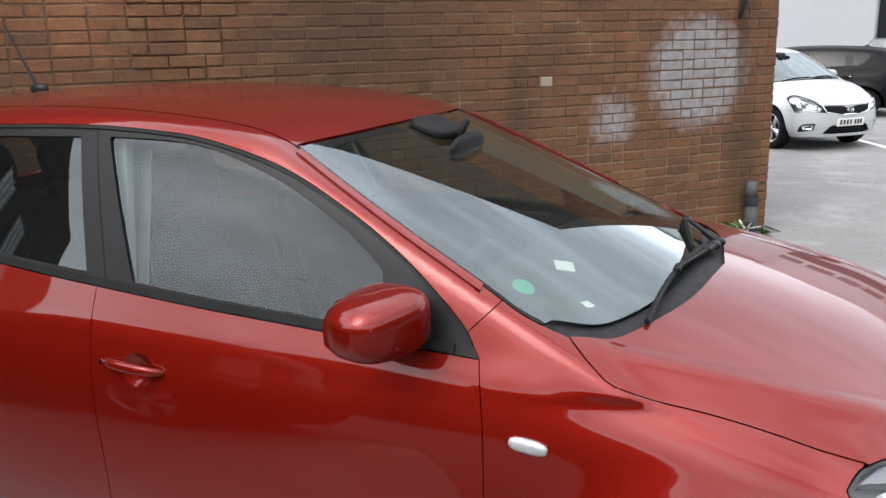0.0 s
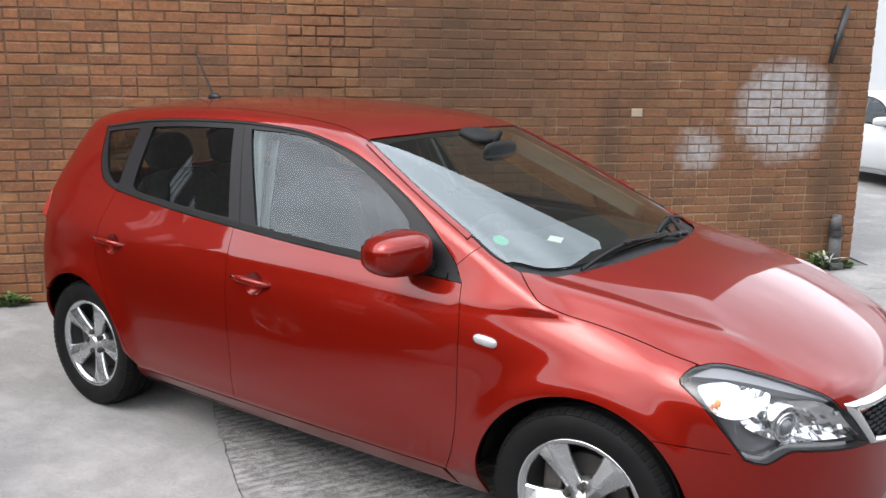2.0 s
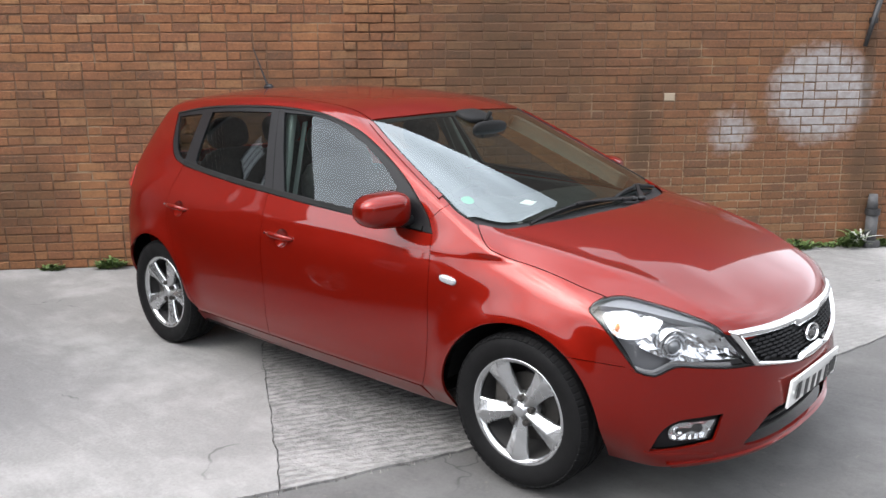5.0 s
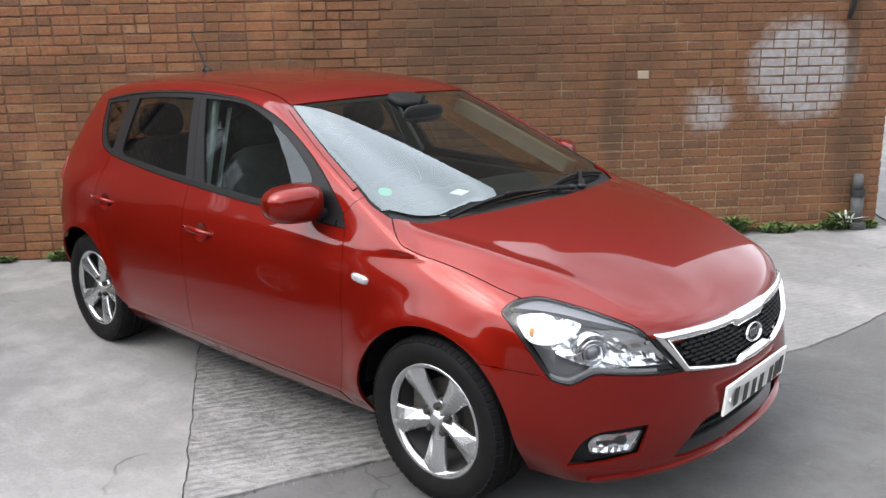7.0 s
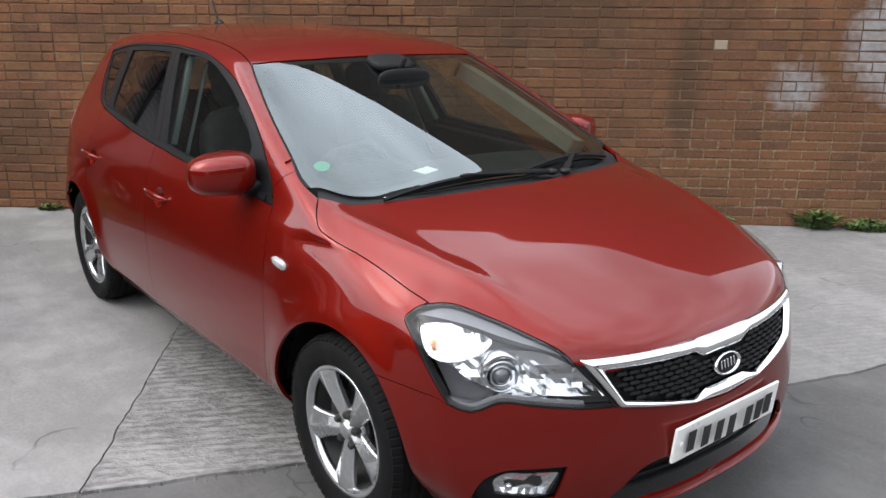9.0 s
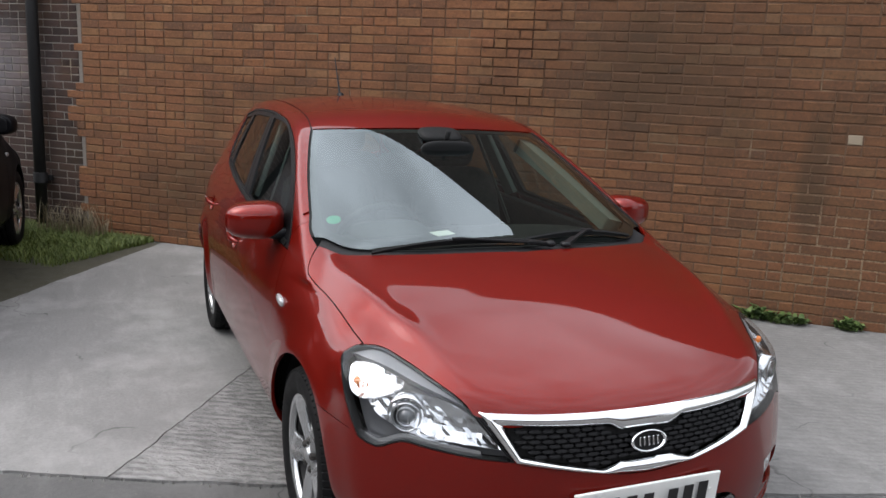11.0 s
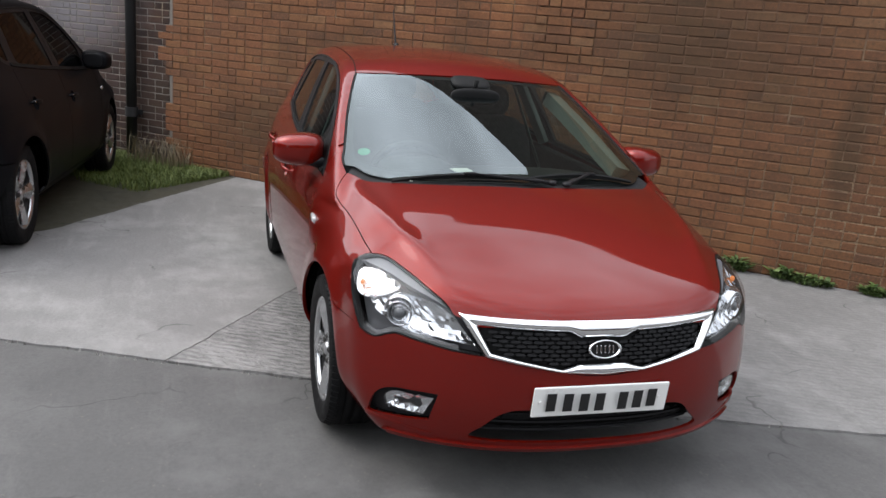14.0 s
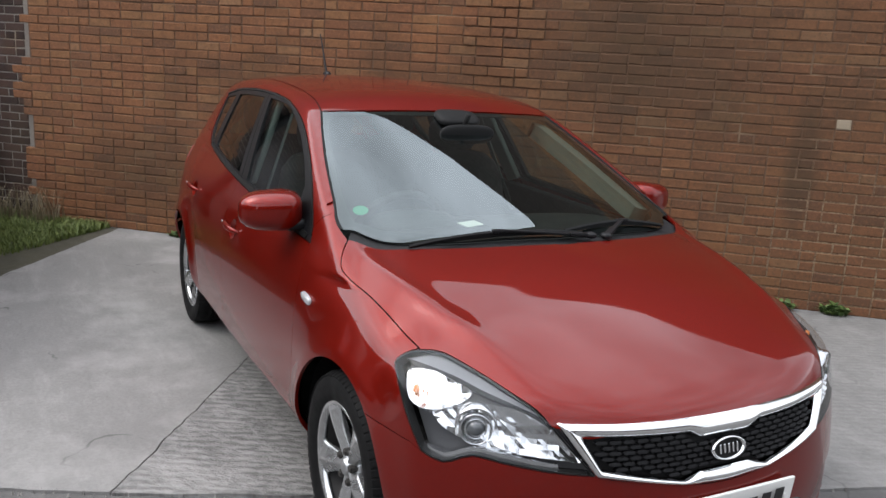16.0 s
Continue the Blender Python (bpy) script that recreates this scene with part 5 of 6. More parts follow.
def mortar_material(name, color, fresh=None):
    m, n, l, b = material(name)
    vec = wall_place(n, l)
    t, big = noise_node(n, 60.0, 5.0), noise_node(n, 2.2, 4.0)
    l.new(vec, t.inputs["Vector"]), l.new(vec, big.inputs["Vector"])
    c = mixed(n, l, t.outputs["Fac"], tuple(v * 0.6 for v in color), color)
    c = mixed(n, l, ranged(n, l, big.outputs["Fac"], 0.58, 0.70, 0.0, 0.7), c, (0.27, 0.20, 0.125))
    if fresh:
        c = mixed(n, l, ranged(n, l, t.outputs["Fac"], 0.35, 0.6, 0.0, 1.0), c, mixed(n, l, spray(n, l, *fresh, 0.3), c, (0.27, 0.20, 0.125)))
    l.new(c, b.inputs["Base Color"])
    b.inputs["Roughness"].default_value = 0.95
    bumped(n, l, b, t.outputs["Fac"], 0.6, 0.004)
    return m


def far_brick(name, a, c, mortar):
    """Brickwork too far off to tell its bricks apart."""
    m, n, l, b = material(name)
    t = n.new("ShaderNodeTexBrick")
    sep, comb = n.new("ShaderNodeSeparateXYZ"), n.new("ShaderNodeCombineXYZ")
    l.new(n.new("ShaderNodeTexCoord").outputs["Object"], sep.inputs["Vector"])
    l.new(sep.outputs["X"], comb.inputs["X"]), l.new(sep.outputs["Z"], comb.inputs["Y"])
    l.new(comb.outputs["Vector"], t.inputs["Vector"])
    t.inputs["Color1"].default_value, t.inputs["Color2"].default_value, t.inputs["Mortar"].default_value = (*a, 1), (*c, 1), (*mortar, 1)
    t.inputs["Scale"].default_value, t.inputs["Brick Width"].default_value, t.inputs["Row Height"].default_value, t.inputs["Mortar Size"].default_value = 1.0, 0.225, 0.075, 0.007
    nz = noise_node(n, 1.5, 5.0)
    l.new(n.new("ShaderNodeTexCoord").outputs["Object"], nz.inputs["Vector"])
    l.new(mixed(n, l, ranged(n, l, nz.outputs["Fac"], 0.4, 0.7, 0.0, 0.5), t.outputs["Color"], tuple(v * 0.45 for v in a)), b.inputs["Base Color"])
    b.inputs["Roughness"].default_value = 0.9
    bumped(n, l, b, t.outputs["Fac"], 0.4, 0.01).invert = True
    return m


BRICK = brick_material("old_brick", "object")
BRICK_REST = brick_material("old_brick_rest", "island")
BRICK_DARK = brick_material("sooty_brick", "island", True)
MORTAR = mortar_material("lime_mortar", (0.132, 0.074, 0.043), ((2.75, 0.45), (0.9, 0.45)))
FAR_BRICK = far_brick("far_brick", (0.17, 0.075, 0.045), (0.22, 0.10, 0.06), (0.2, 0.17, 0.14))
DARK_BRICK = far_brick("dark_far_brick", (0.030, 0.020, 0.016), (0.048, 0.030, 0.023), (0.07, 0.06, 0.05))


def concrete_material(name, base, ribs=False):
    m, n, l, b = material(name)
    vec = place_node(n)
    fine, mid, big, spots = noise_node(n, 160.0, 4.0), noise_node(n, 9.0, 6.0, 0.6), noise_node(n, 0.7, 5.0, 0.6), noise_node(n, 34.0, 2.0)
    for t in (fine, mid, big, spots):
        l.new(vec, t.inputs["Vector"])
    c = mixed(n, l, ranged(n, l, mid.outputs["Fac"], 0.25, 0.75), tuple(v * 0.80 for v in base), tuple(v * 1.12 for v in base))
    grain, scuff, drag = noise_node(n, 55.0, 5.0, 0.7), noise_node(n, 3.2, 6.0, 0.7), n.new("ShaderNodeMapping")
    drag.inputs["Rotation"].default_value, drag.inputs["Scale"].default_value = (0, 0, radians(-62)), (0.35, 2.2, 1.0)
    l.new(vec, grain.inputs["Vector"]), l.new(vec, drag.inputs["Vector"]), l.new(drag.outputs["Vector"], scuff.inputs["Vector"])
    c = mixed(n, l, ranged(n, l, grain.outputs["Fac"], 0.42, 0.62, 0.0, 0.45), c, tuple(v * 0.62 for v in base))
    c = mixed(n, l, ranged(n, l, scuff.outputs["Fac"], 0.55, 0.72, 0.0, 0.42), c, tuple(v * 1.5 for v in base))
    c = mixed(n, l, ranged(n, l, scuff.outputs["Fac"], 0.44, 0.30, 0.0, 0.5), c, tuple(v * 0.6 for v in base))
    c = mixed(n, l, ranged(n, l, big.outputs["Fac"], 0.42, 0.68, 0.0, 0.55), c, tuple(v * 0.6 for v in base))
    c = mixed(n, l, ranged(n, l, fine.outputs["Fac"], 0.5, 0.75, 0.0, 0.35), c, tuple(v * 0.55 for v in base))
    c = mixed(n, l, ranged(n, l, spots.outputs["Fac"], 0.68, 0.74, 0.0, 0.6), c, (0.12, 0.11, 0.10))
    # a few hairline cracks
    bend, warp, crack, few = noise_node(n, 2.6, 3.0), n.new("ShaderNodeVectorMath"), n.new("ShaderNodeTexVoronoi"), noise_node(n, 1.3, 2.0)
    warp.operation = "MULTIPLY_ADD"
    warp.inputs[1].default_value = (0.55, 0.55, 0.0)
    l.new(vec, bend.inputs["Vector"]), l.new(bend.outputs["Color"], warp.inputs[0]), l.new(vec, warp.inputs[2])
    crack.feature = "DISTANCE_TO_EDGE"
    crack.inputs["Scale"].default_value = 1.15
    l.new(warp.outputs["Vector"], crack.inputs["Vector"]), l.new(vec, few.inputs["Vector"])
    line = n.new("ShaderNodeMath")
    line.operation = "MULTIPLY"
    l.new(ranged(n, l, crack.outputs["Distance"], 0.002, 0.009, 0.75, 0.0), line.inputs[0]), l.new(ranged(n, l, few.outputs["Fac"], 0.54, 0.60), line.inputs[1])
    c = mixed(n, l, line.outputs[0], c, tuple(v * 0.3 for v in base))
    height = grain.outputs["Fac"]
    if ribs:
        # worn ridges that a stiff broom drew through the wet concrete
        turn, mp = n.new("ShaderNodeMapping"), n.new("ShaderNodeMapping")
        turn.inputs["Rotation"].default_value = (0, 0, radians(27))
        mp.inputs["Scale"].default_value = (30.0, 14.0, 1.0)
        l.new(vec, turn.inputs["Vector"]), l.new(turn.outputs["Vector"], mp.inputs["Vector"])
        w, grit = n.new("ShaderNodeTexWave"), noise_node(n, 1.0, 3.0, 0.65)
        w.inputs["Scale"].default_value, w.inputs["Distortion"].default_value, w.inputs["Detail"].default_value, w.inputs["Detail Scale"].default_value = 6.3, 2.6, 2.0, 1.6
        l.new(turn.outputs["Vector"], w.inputs["Vector"]), l.new(mp.outputs["Vector"], grit.inputs["Vector"])
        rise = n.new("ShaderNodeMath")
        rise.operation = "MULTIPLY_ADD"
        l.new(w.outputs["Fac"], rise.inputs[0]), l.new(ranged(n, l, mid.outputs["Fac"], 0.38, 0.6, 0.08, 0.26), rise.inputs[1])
        off = n.new("ShaderNodeVectorMath")
        off.operation = "DISTANCE"
        off.inputs[1].default_value = (0.2, -0.8, 0)
        l.new(vec, off.inputs[0])
        deep = ranged(n, l, off.outputs["Value"], 1.1, 2.1, 1.0, 0.28)
        l.new(grit.outputs["Fac"], rise.inputs[2])
        height = n.new("ShaderNodeMath")
        height.operation = "MULTIPLY"
        l.new(ranged(n, l, rise.outputs[0], 0.4, 0.75, 0.0, 2.4), height.inputs[0]), l.new(deep, height.inputs[1])
        height, smooth_c = height.outputs[0], c
        # colour follows the height: grooves darker, ridge tops paler
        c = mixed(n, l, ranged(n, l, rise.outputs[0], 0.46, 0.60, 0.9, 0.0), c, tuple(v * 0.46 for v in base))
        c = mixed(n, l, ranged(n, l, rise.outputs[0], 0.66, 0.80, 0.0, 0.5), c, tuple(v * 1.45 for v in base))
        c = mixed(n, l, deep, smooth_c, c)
    pale = noise_node(n, 1.6, 6.0, 0.65)
    shift = n.new("ShaderNodeVectorMath")
    shift.inputs[1].default_value = (7.3, 2.1, 0)
    l.new(vec, shift.inputs[0]), l.new(shift.outputs["Vector"], pale.inputs["Vector"])
    c = mixed(n, l, ranged(n, l, pale.outputs["Fac"], 0.50, 0.68, 0.0, 0.5), c, tuple(v * 1.5 for v in base))
    l.new(c, b.inputs["Base Color"])
    l.new(ranged(n, l, mid.outputs["Fac"], 0.3, 0.7, 0.75, 0.95), b.inputs["Roughness"])
    bumped(n, l, b, height, 0.9 if ribs else 0.45, 0.004)
    return m


CONCRETE = concrete_material("smooth_concrete", (0.212, 0.207, 0.201))
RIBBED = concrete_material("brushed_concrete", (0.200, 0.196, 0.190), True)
ASPHALT = concrete_material("old_asphalt", (0.096, 0.094, 0.092))
DIRT = concrete_material("dirt", (0.050, 0.047, 0.030))


def slab(name, mat, outline, top, thick, label, kind="structure", res=0.25, rough=0.011):
    """A cast slab with a slightly uneven edge."""
    q = np.vstack([np.linspace(a, b, max(2, int(math.dist(a, b) / 0.05)), endpoint=False) for a, b in zip(outline, outline[1:] + outline[:1])])
    jit = sum(np.array([noise.noise_vector(Vector((x * 3.1, y * 3.1, 0.3)) * s)[:2] for x, y in q]) * rough * w for s, w in ((1, 1.6), (6, 0.9)))
    v, f, rings = fill([q + jit], res)
    if area(q) and np.cross(v[f[0][1]] - v[f[0][0]], v[f[0][2]] - v[f[0][0]]) < 0:
        f = f[:, ::-1]
    n = len(v)
    verts = [(x, y, top) for x, y in v]
    faces = [tuple(t) for t in f]
    r = rings[0]
    verts += [(v[i][0], v[i][1], top) for i in r] + [(v[i][0], v[i][1], top - thick) for i in r]
    k = len(r)
    faces += [(n + i, n + (i + 1) % k, n + k + (i + 1) % k, n + k + i)[::-1] for i in range(k)]
    return tagged(mesh_object(name, verts, faces, mat), label, "ground", "", kind)


def wall_xy(s, d=0.0):
    p = WALL @ Vector((s, -d, 0))
    return (p.x, p.y)


# ground: asphalt sheet to the horizon, concrete apron by the wall
bm = bmesh.new()
bmesh.ops.create_grid(bm, x_segments=40, y_segments=40, size=400)
ground = part("ground", bm, ASPHALT, None, "worn grey asphalt yard surface")
ground.location.z = -0.012
tagged(ground, "", "ground", "", "structure")
EDGE = [(-0.55, -3.9), (0.275, -2.28), (0.64, -1.49), (0.908, -0.86), (1.60, 1.03), (1.815, 1.66), (1.95, 2.53), (2.9, 5.0), (5.2, 11.0)]
slab("concrete_smooth", CONCRETE, [EDGE[0], EDGE[1], (0.636, -1.492), (-0.665, -0.605), (-2.1, 0.40), wall_xy(-1.55, 0.0), wall_xy(-3.75), (-4.15, -0.88), (-3.25, -1.48), (-2.6, -1.89), (-1.95, -2.29)], 0.0, 0.05, "pale smooth concrete apron slab")
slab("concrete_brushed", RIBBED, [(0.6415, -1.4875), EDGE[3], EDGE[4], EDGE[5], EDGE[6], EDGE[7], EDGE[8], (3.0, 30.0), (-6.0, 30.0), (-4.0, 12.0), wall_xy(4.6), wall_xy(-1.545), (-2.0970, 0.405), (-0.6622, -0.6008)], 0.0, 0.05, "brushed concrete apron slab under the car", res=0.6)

# walls: cores behind the brickwork, which comes last
bm = bmesh.new()
box(bm, (WALL_TO - WALL_FROM - 0.02, 5.0, 3.15), WALL @ pose((WALL_FROM + WALL_TO) / 2, 2.5050, 1.575))
wall_main = tagged(part("wall_main", bm, MORTAR, None, "old red brick wall with white sprayed patches"), "", "wall", "", "structure")
bm = bmesh.new()
box(bm, (WALL_TO - WALL_FROM, 5.0, WALL_HIGH - 3.15))
wall_upper = tagged(part("wall_upper", bm, DARK_BRICK, None, "upper brickwork of the old building"), "", "wall", "", "structure")
wall_upper.matrix_world = WALL @ pose((WALL_FROM + WALL_TO) / 2, 2.5, (WALL_HIGH + 3.15) / 2)
for v in wall_upper.data.vertices:
    if v.co.z > 0:
        v.co.z -= 0.22 * v.co.x
MORTAR_PALE = mortar_material("pale_mortar", (0.24, 0.215, 0.19))
bm = bmesh.new()
box(bm, (2.6, 4.8, 3.0), WALL @ pose(WALL_FROM - 1.3, 2.5 - 0.1 + 0.105, 1.5))
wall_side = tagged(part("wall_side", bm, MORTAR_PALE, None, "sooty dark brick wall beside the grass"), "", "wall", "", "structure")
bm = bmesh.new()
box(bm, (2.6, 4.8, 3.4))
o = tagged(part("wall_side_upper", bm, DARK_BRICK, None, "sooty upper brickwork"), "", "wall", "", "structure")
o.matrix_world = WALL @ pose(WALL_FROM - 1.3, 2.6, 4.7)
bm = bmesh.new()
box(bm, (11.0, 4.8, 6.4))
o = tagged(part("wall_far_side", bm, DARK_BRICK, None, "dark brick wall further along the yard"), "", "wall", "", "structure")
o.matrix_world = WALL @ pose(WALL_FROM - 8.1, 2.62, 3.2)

# buildings that close the yard behind the camera
WHITE_WALL = plain("white_cladding", (0.32, 0.33, 0.345), 0.6, spread=0.06, scale=3.0)
GREY_ROOF = plain("grey_roof_sheet", (0.20, 0.21, 0.22), 0.7, spread=0.2, scale=6.0)
WINDOW_DARK = plain("dark_window", (0.02, 0.022, 0.025), 0.08, spread=0.1)
WINDOW_PALE = plain("pale_window_sheet", (0.62, 0.64, 0.64), 0.5, spread=0.15)
FRAME_GREY = plain("grey_window_frame", (0.42, 0.43, 0.44), 0.5)
for s, z in ((-8.6, 3.9), (-11.2, 3.9), (-13.8, 3.9)):
    w = new("window")
    w.matrix_world = WALL @ pose(s, 0.215, z)
    tagged(w, "pale frosted factory window in dark brick", "window", "factory windows")
    bm = bmesh.new()
    box(bm, (1.1, 0.02, 0.8))
    part("pane", bm, WINDOW_PALE, w)
    for x in (-0.55, -0.18, 0.18, 0.55):
        bm = bmesh.new()
        box(bm, (0.05, 0.06, 0.85), pose(x, -0.01, 0))
        part("mullion", bm, FRAME_GREY, w)


def yard_building(name, x, y, turn, size, mat, label, doors=0):
    b = new(name)
    tagged(b, label, "building")
    b.matrix_world = pose(x, y, -0.012, 0, 0, turn)
    bm = bmesh.new()
    box(bm, size, pose(0, 0, size[2] / 2))
    part("wall", bm, mat, b)
    bm = bmesh.new()
    box(bm, (size[0] + 0.5, size[1] + 0.5, 0.35), pose(0, 0, size[2] + 0.17), 0.03)
    part("roof", bm, GREY_ROOF, b)
    for k in range(doors):
        xx = size[0] * ((k + 0.5) / doors - 0.5)
        bm = bmesh.new()
        box(bm, (size[0] / doors * 0.55, 0.08, size[2] * 0.62), pose(xx, -size[1] / 2 - 0.03, size[2] * 0.31), 0.01)
        part("door", bm, WINDOW_DARK, b)
    return b


yard_building("workshop", -2.0, -21.0, 180, (34, 6, 5.6), DARK_BRICK, "long low brick workshop with dark doors", 7)
# unseen block added ahead of the car; it darkens the low horizon
yard_building("horizon_block", 23.0, -3.0, 90, (34, 6, 6.2), DARK_BRICK, "long brick block added out of view to darken the horizon", 6)
# pale building beyond the end of the wall
b = new("white_unit")
tagged(b, "white clad industrial unit with a grey garage front", "building")
b.matrix_world = pose(-3.3, 25.5, -0.012, 0, 0, 0)
bm = bmesh.new()
box(bm, (12.0, 6.0, 6.0), pose(0.2, 3.0, 3.0))
part("wall", bm, WHITE_WALL, b)
bm = bmesh.new()
box(bm, (12.2, 6.4, 0.25), pose(0.2, 3.0, 6.1), 0.02)
part("roof", bm, GREY_ROOF, b)
bm = bmesh.new()
box(bm, (0.5, 0.03, 0.16), pose(0.2, -0.02, 4.3))
part("sign", bm, FRAME_GREY, b)
g = new("garage_front")
tagged(g, "grey garage front with a row of windows", "building")
g.matrix_world = pose(7.2, 26.0, -0.012)
bm = bmesh.new()
box(bm, (9.0, 6.0, 6.5), pose(0, 3.0, 3.25))
part("wall", bm, FRAME_GREY, g)
for k in range(7):
    bm = bmesh.new()
    box(bm, (0.95, 0.06, 0.75), pose(-3.7 + 1.15 * k, -0.02, 3.75))
    part("pane", bm, WINDOW_DARK, g)
bm = bmesh.new()
box(bm, (8.4, 0.06, 1.5), pose(0, -0.02, 2.1))
part("door", bm, WINDOW_DARK, g)
bm = bmesh.new()
box(bm, (0.10, 3.4, 0.004), pose(2.65, 10.4, 0.003, 0, 0, 21))
tagged(part("line_marking", bm, PAPER, None, "white painted line on the yard surface"), "", "road marking", "", "structure")

# ---- the cars ----
car = tagged(build_car(), "red metallic five-door hatchback parked on concrete", "car")


def other_car(m, scale, paint, label, drop=(), tint=None):
    twin = copy_thing(car, m @ Matrix.Diagonal((*scale, 1)))
    twin.matrix_world = m @ Matrix.Diagonal((*scale, 1))
    for ob in list(twin.children_recursive):
        name = ob.name.split(".")[0]
        if name in drop:
            bpy.data.objects.remove(ob)
            continue
        if tint and ob.type == "MESH" and ob.data.materials and ob.data.materials[0] in (SCREEN, SIDE_GLASS, PRIVACY):
            ob.material_slots[0].link = "OBJECT"
            ob.material_slots[0].material = tint
        if tint and name == "mirror_glass":
            ob.material_slots[0].link = "OBJECT"
            ob.material_slots[0].material = TRIM
        if ob.type == "MESH" and ob.data.materials and ob.data.materials[0] == RED:
            ob.material_slots[0].link = "OBJECT"
            ob.material_slots[0].material = paint
    return tagged(twin, label, "car")


LOOSE = ("screen_sticker", "paper_slip")
other_car(pose(-2.95, -3.09, 0, 0, 0, 174), (1.03, 1.0, 1.08), BLACK_PAINT, "black five-door car parked beside the grass", LOOSE, TINTED)
other_car(pose(0.72, 11.80, 0, 0, 0, -46), (0.83, 0.90, 0.93), SILVER_PAINT, "silver-white small hatchback parked in the yard", LOOSE)
other_car(pose(0.9, 16.4, 0, 0, 0, 172), (1.12, 1.05, 0.87), BLACK_PAINT, "black estate car parked in the yard", LOOSE, TINTED)

# ---- things on the wall ----
IRON = plain("black_iron", (0.016, 0.016, 0.017), 0.55, spread=0.3, scale=30.0, bump=0.3)
OLD_PIPE = plain("weathered_grey_pipe", (0.060, 0.060, 0.062), 0.8, spread=0.75, scale=26.0, bump=0.4)
LIME = plain("white_splash", (0.66, 0.66, 0.64), 0.8, spread=0.1)
pipe = new("drainpipe")
tagged(pipe, "black cast-iron drainpipe on dark brick", "pipe")
pipe.matrix_world = WALL @ pose(-4.91, 0.02, 0)
bm = bmesh.new()
tube(bm, 0.055, 5.0, pose(0, 0, 2.5), 20)
part("downpipe", bm, IRON, pipe, smooth=True)
for z in (0.5, 2.3, 4.0):
    bm = bmesh.new()
    tube(bm, 0.068, 0.10, pose(0, 0, z), 20)
    box(bm, (0.20, 0.03, 0.05), pose(0, 0.05, z))
    part("collar", bm, IRON, pipe)
stub = new("pipe_stub")
tagged(stub, "broken grey drainpipe stub at the wall's foot", "pipe")
stub.matrix_world = WALL @ pose(4.175, -0.07, 0)
bm = bmesh.new()
tube(bm, 0.05, 0.30, pose(0, 0, 0.15), 18)
part("stub", bm, OLD_PIPE, stub, smooth=True)
bm = bmesh.new()
tube(bm, 0.062, 0.05, pose(0, 0, 0.315), 18)
part("collar", bm, IRON, stub)
bm = bmesh.new()
tube(bm, 0.048, 0.14, pose(0.0, 0.012, 0.40), 18, 0.036)
part("mouth", bm, OLD_PIPE, stub, smooth=True)
bm = bmesh.new()
box(bm, (0.14, 0.12, 0.07), pose(0.0, 0, 0.03), 0.02)
part("foot", bm, OLD_PIPE, stub)
iron = new("pipe_bracket")
tagged(iron, "rusted black iron pipe end on the wall", "pipe")
iron.matrix_world = WALL @ pose(4.03, -0.035, 1.90)
bm = bmesh.new()
tube(bm, 0.017, 0.46, pose(0, 0, 0.06, 0, 14, 0), 14, 0.026)
part("end", bm, IRON, iron, smooth=True)
bm = bmesh.new()
box(bm, (0.06, 0.05, 0.05), pose(0.01, 0.02, 0.05), 0.01)
part("clamp", bm, IRON, iron)

# ---- plants ----
def leaf_material(name, a, c):
    m, n, l, b = material(name)
    rnd = n.new("ShaderNodeNewGeometry").outputs["Random Per Island"]
    l.new(mixed(n, l, rnd, a, c), b.inputs["Base Color"])
    b.inputs["Roughness"].default_value = 0.6
    b.inputs["Subsurface Weight"].default_value = 0.0
    return m


LEAF = leaf_material("weed_leaf", (0.030, 0.062, 0.014), (0.100, 0.150, 0.036))
GRASS = leaf_material("grass_blade", (0.050, 0.082, 0.012), (0.135, 0.165, 0.032))
DRY = leaf_material("dry_stalk", (0.11, 0.085, 0.045), (0.22, 0.18, 0.11))
rng = random.Random(7)


def blades(name, count, spot, height, width, mat, label, lean=0.5, category="plant", kind="", broad=False):
    """Many bent blades or leaves, each its own strip."""
    verts, faces = [], []
    for _ in range(count):
        x, y, z0 = spot()
        h, w, a = height * rng.uniform(0.45, 1.1), width * rng.uniform(0.6, 1.2), rng.uniform(0, 2 * math.pi)
        d = Vector((math.cos(a), math.sin(a), 0))
        side = Vector((-d.y, d.x, 0))
        bend = lean * rng.uniform(0.2, 1.2) * h
        n0 = len(verts)
        prof = ((0.0, 0.35), (0.45, 1.0), (0.8, 0.75), (1.0, 0.05)) if broad else ((0.0, 1.0), (0.4, 0.85), (0.75, 0.55), (1.0, 0.06))
        for t, k in prof:
            c = Vector((x, y, z0)) + d * bend * t * t + Vector((0, 0, h * (t - 0.25 * t * t * lean)))
            verts += [c - side * w * k, c + side * w * k]
        faces += [(n0 + 2 * i, n0 + 2 * i + 1, n0 + 2 * i + 3, n0 + 2 * i + 2) for i in range(3)]
    return tagged(mesh_object(name, verts, faces, mat, None, label), "", category, "", kind)


def tuft(s, out, r, h, count, mat=LEAF):
    c = WALL @ Vector((s, -out, 0))

    def spot():
        a, q = rng.uniform(0, 2 * math.pi), r * math.sqrt(rng.random())
        p = c + WALL_U * q * math.cos(a) + WALL_N * abs(q * math.sin(a)) * 0.6
        return p.x, p.y, rng.uniform(0, 0.75) * h * (1 - 0.6 * q / r)
    ob = blades("weed", int(count * 1.7), spot, h * 0.62, 0.015, mat, "small green weed growing at the wall's foot", 1.5, "weed", "", True)
    tagged(ob, group="weeds along the wall")


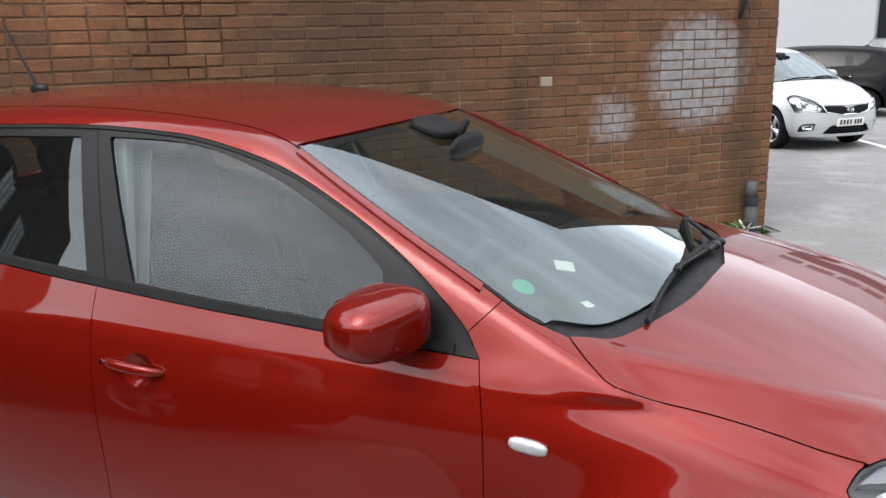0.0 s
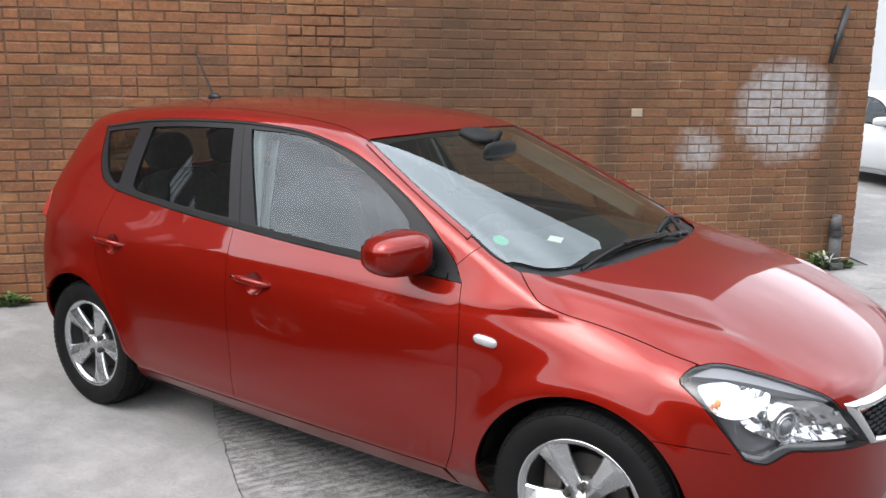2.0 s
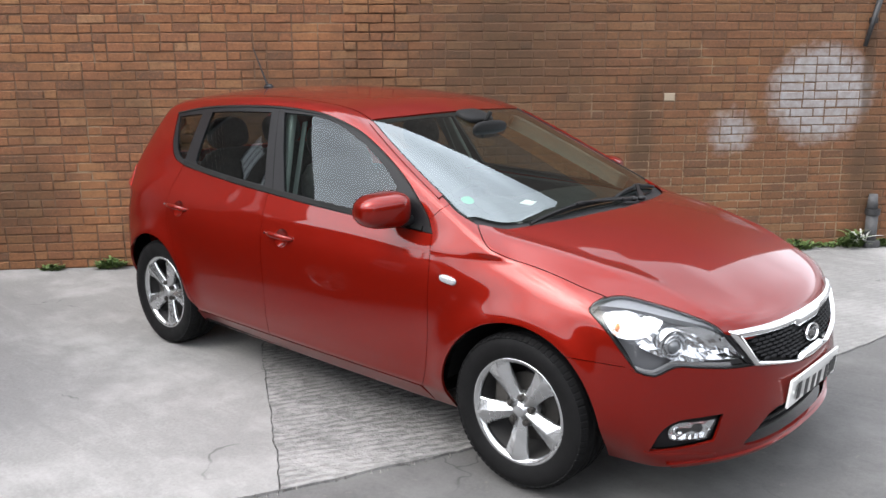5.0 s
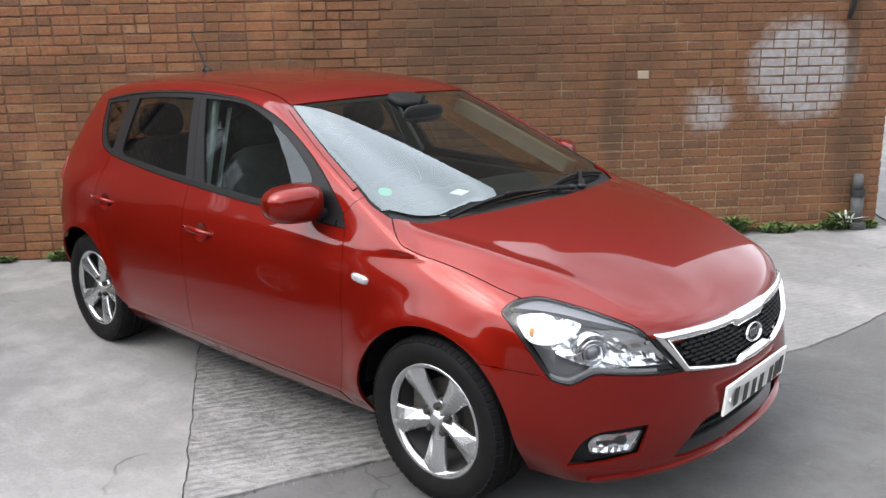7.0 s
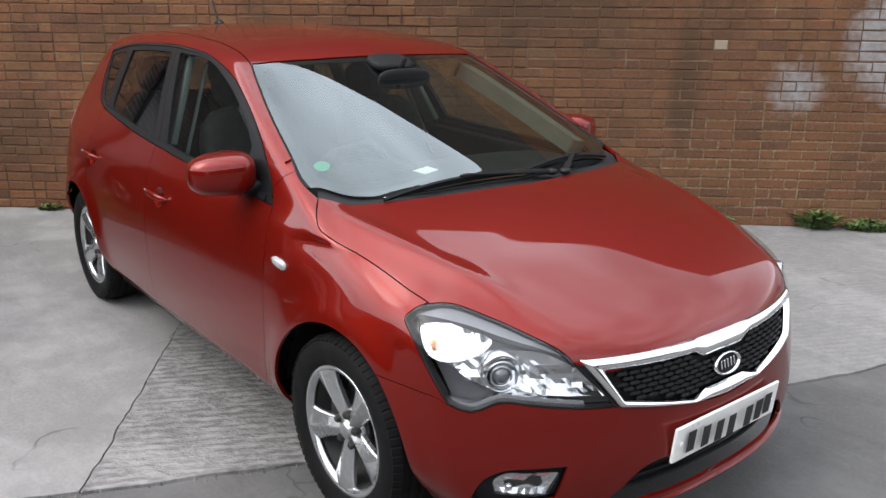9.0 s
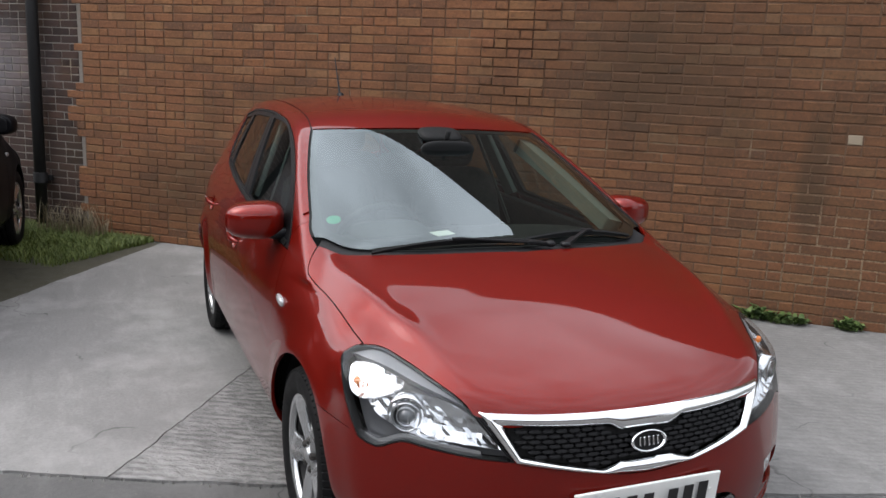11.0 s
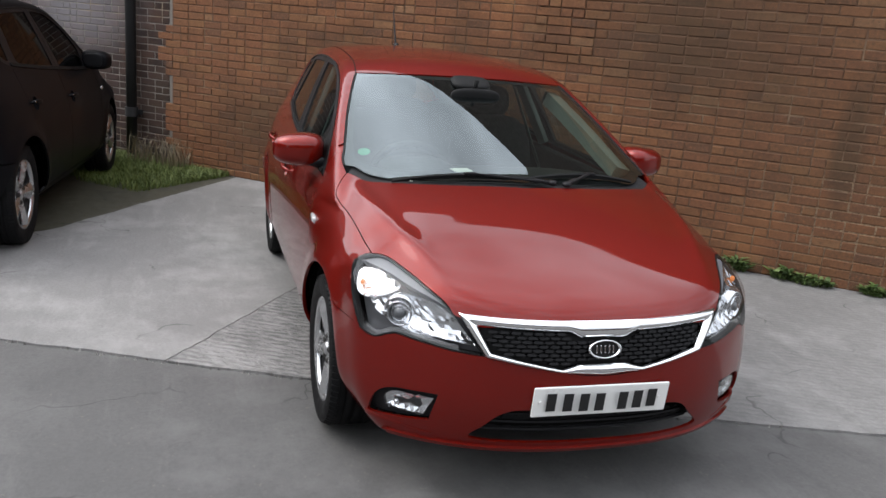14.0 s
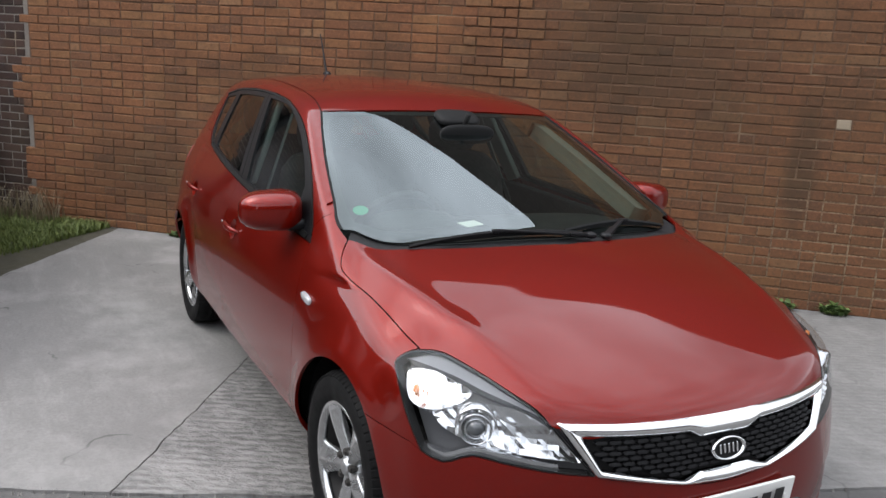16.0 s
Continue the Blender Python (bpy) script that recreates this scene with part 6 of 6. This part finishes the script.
for s, out, r, h, count in ((3.12, 0.03, 0.12, 0.15, 110), (3.50, 0.03, 0.19, 0.09, 120), (3.80, 0.03, 0.10, 0.06, 40), (4.02, 0.04, 0.12, 0.17, 110), (4.31, 0.03, 0.09, 0.08, 60), (-2.83, 0.03, 0.10, 0.06, 60), (-2.37, 0.03, 0.11, 0.10, 80), (1.43, 0.03, 0.11, 0.13, 80), (1.80, 0.03, 0.09, 0.11, 70), (2.00, 0.04, 0.15, 0.09, 100), (2.42, 0.03, 0.09, 0.10, 70)):
    tuft(s, out, r, h, count)
tuft(4.06, 0.09, 0.07, 0.22, 6, LIME)


def grass_spot():
    while True:
        s, out = rng.uniform(-6.5, -3.55), rng.uniform(0.0, 1.25)
        p = WALL @ Vector((s, -out + (0.1 if s < WALL_FROM else 0.0), 0))
        edge = -0.88 - (p.x + 4.15) * 0.645
        if p.y < edge and rng.random() < 1.15 - out * 0.75 and p.y > -1.15 * 2.6:
            return p.x, p.y, -0.005


blades("grass", 24000, grass_spot, 0.085, 0.0036, GRASS, "rough green grass along the wall", 0.7, "grass", "stuff")


def stalk_spot():
    p = WALL @ Vector((rng.uniform(-4.75, -4.0), -rng.uniform(0.03, 0.25), 0))
    return p.x, p.y, 0.0


blades("dry_stalks", 260, stalk_spot, 0.36, 0.004, DRY, "dry brown stalks standing in the grass", 0.5, "grass", "stuff")
slab("grass_verge", DIRT, [(-4.155, -0.885), (-3.255, -1.485), (-2.605, -1.895), (-1.955, -2.295), (-1.6, -2.9), (-4.0, -4.6), (-7.5, -4.9), wall_xy(-5.0, -0.05), wall_xy(-3.76)], -0.004, 0.03, "dark bare soil verge beside the slab")


# grit along the joint, the slab's edge and the wall's foot
def grit(count, ends, spread, size):
    verts, faces = [], []
    for _ in range(count):
        a, b = ends[rng.randrange(len(ends))]
        t = rng.random()
        x, y = a[0] + (b[0] - a[0]) * t + rng.gauss(0, spread), a[1] + (b[1] - a[1]) * t + rng.gauss(0, spread)
        r, h = size * rng.uniform(0.4, 1.3), size * rng.uniform(0.3, 0.8)
        n0, turn = len(verts), rng.uniform(0, 6.28)
        for k in range(5):
            q = r * rng.uniform(0.7, 1.2)
            verts.append((x + q * math.cos(turn + 1.257 * k), y + q * math.sin(turn + 1.257 * k), -0.012))
        verts.append((x, y, h))
        faces += [(n0 + k, n0 + (k + 1) % 5, n0 + 5) for k in range(5)]
    return verts, faces


GRIT = leaf_material("grey_grit", (0.07, 0.065, 0.06), (0.30, 0.29, 0.27))
v, f = grit(420, [((0.636, -1.492), (-0.665, -0.605)), (EDGE[0], EDGE[1]), (EDGE[1], EDGE[3]), (EDGE[3], EDGE[4]), (EDGE[4], EDGE[6])], 0.015, 0.006)
tagged(mesh_object("grit", v, f, GRIT, None, "loose grey grit along the slab joints"), "", "gravel", "", "stuff")
v, f = grit(300, [(wall_xy(-3.6, 0.03), wall_xy(4.5, 0.03))], 0.035, 0.008)
tagged(mesh_object("rubble", v, f, GRIT, None, "loose grit and rubble at the wall's foot"), "", "gravel", "", "stuff")

# ---- brickwork, last: each brick proud of the mortar ----
COURSE = 0.0720


def brick_shape(length, seed):
    """The verts and faces of one worn brick, front towards -y, its lower left front corner at the origin."""
    r = random.Random(seed)
    h, depth, c = COURSE - 0.0098, 0.05, 0.0045
    j = lambda k=0.0036: r.uniform(-k, k)
    back = [(0, 0), (length, 0), (length, h), (0, h)]
    verts = [(x + j(), depth, z + j()) for x, z in back]
    verts += [(x + j(), c, z + j()) for x, z in back]
    verts += [(min(max(x, c), length - c) + j(), j(0.0012), min(max(z, c), h - c) + j()) for x, z in back]
    faces = [(8, 9, 10, 11)]
    for k in range(4):
        n = (k + 1) % 4
        faces += [(4 + k, 4 + n, 8 + n, 8 + k), (k, n, 4 + n, 4 + k)]
    return verts, faces


STRETCHERS = [brick_shape(0.1950, k) for k in range(6)]
HEADERS = [brick_shape(0.0925, 20 + k) for k in range(3)]


def lay(start, stop, courses, wave, ragged, seed):
    """Places of bricks: along, up, whether a header, and the shape's number."""
    r = random.Random(seed)
    out = []
    for row in range(courses):
        z = row * COURSE + 0.004
        x = stop - (0.0 if row % 2 else 0.1025)
        if row % 2 == 0:
            out.append((stop - 0.0955, z, True, r.randrange(3)))
        end = start + ragged(z)
        run = r.randrange(6)
        while x > end + 0.06:
            run += 1
            header = run % 4 == 0 or r.random() < 0.06
            x -= 0.1025 if header else 0.205
            out.append((x + 0.0060, z + wave * math.sin(x * 1.7 + row * 0.4), header, r.randrange(3 if header else 6)))
    return out


def toothing(z):
    return -0.11 if z > 2.1 or 1.0 < z < 1.36 else 0.0


meshes = {}
for kind, shapes in ((False, STRETCHERS), (True, HEADERS)):
    for k, (v, f) in enumerate(shapes):
        me = bpy.data.meshes.new("brick")
        me.from_pydata(v, [], f)
        me.materials.append(BRICK)
        meshes[kind, k] = me
PALE_BRICK = plain("pale_brick", (0.26, 0.21, 0.15), 0.9, scale=60.0, bump=0.4)
rest_v, rest_f, singles = [], [], 0
jit = random.Random(3)
for x, z, header, k in lay(WALL_FROM, WALL_TO, 44, 0.002, toothing, 11):
    proud = jit.uniform(-0.003, 0.0022)
    if -0.42 < x < 0.06 and z > 1.38:
        # rebuilt strip whose bricks stand proud of raked joints
        proud = jit.uniform(-0.011, -0.004)
    if 1.15 < x < 3.45 and z < 1.62 and singles < 300:
        ob = new("brick", meshes[header, k])
        ob.parent = wall_main
        ob.matrix_world = WALL @ pose(x, proud, z)
        singles += 1
        if x < 2.345 < x + 0.22 and abs(z + 0.033 - 1.304) < 0.037:
            # one pale header, with another beside it where a stretcher would lie
            if not header:
                ob.data = meshes[True, 1]
                ob = new("brick", meshes[True, 2])
                ob.parent = wall_main
                ob.matrix_world = WALL @ pose(x + 0.1025, proud, z)
            ob.material_slots[0].link = "OBJECT"
            ob.material_slots[0].material = PALE_BRICK
        continue
    v, f = (HEADERS if header else STRETCHERS)[k]
    n0 = len(rest_v)
    rest_v += [WALL @ Vector((a + x, b + proud, c + z)) for a, b, c in v]
    rest_f += [tuple(n0 + i for i in q) for q in f]
tagged(mesh_object("brickwork", rest_v, rest_f, BRICK_REST, wall_main), "", "", "", "stuff")
rest_v, rest_f = [], []
for x, z, header, k in lay(WALL_FROM - 2.55, WALL_FROM - 0.12, 42, 0.002, lambda q: 0.0, 5):
    v, f = (HEADERS if header else STRETCHERS)[k]
    n0 = len(rest_v)
    rest_v += [WALL @ Vector((a + x, b + 0.10, c + z)) for a, b, c in v]
    rest_f += [tuple(n0 + i for i in q) for q in f]
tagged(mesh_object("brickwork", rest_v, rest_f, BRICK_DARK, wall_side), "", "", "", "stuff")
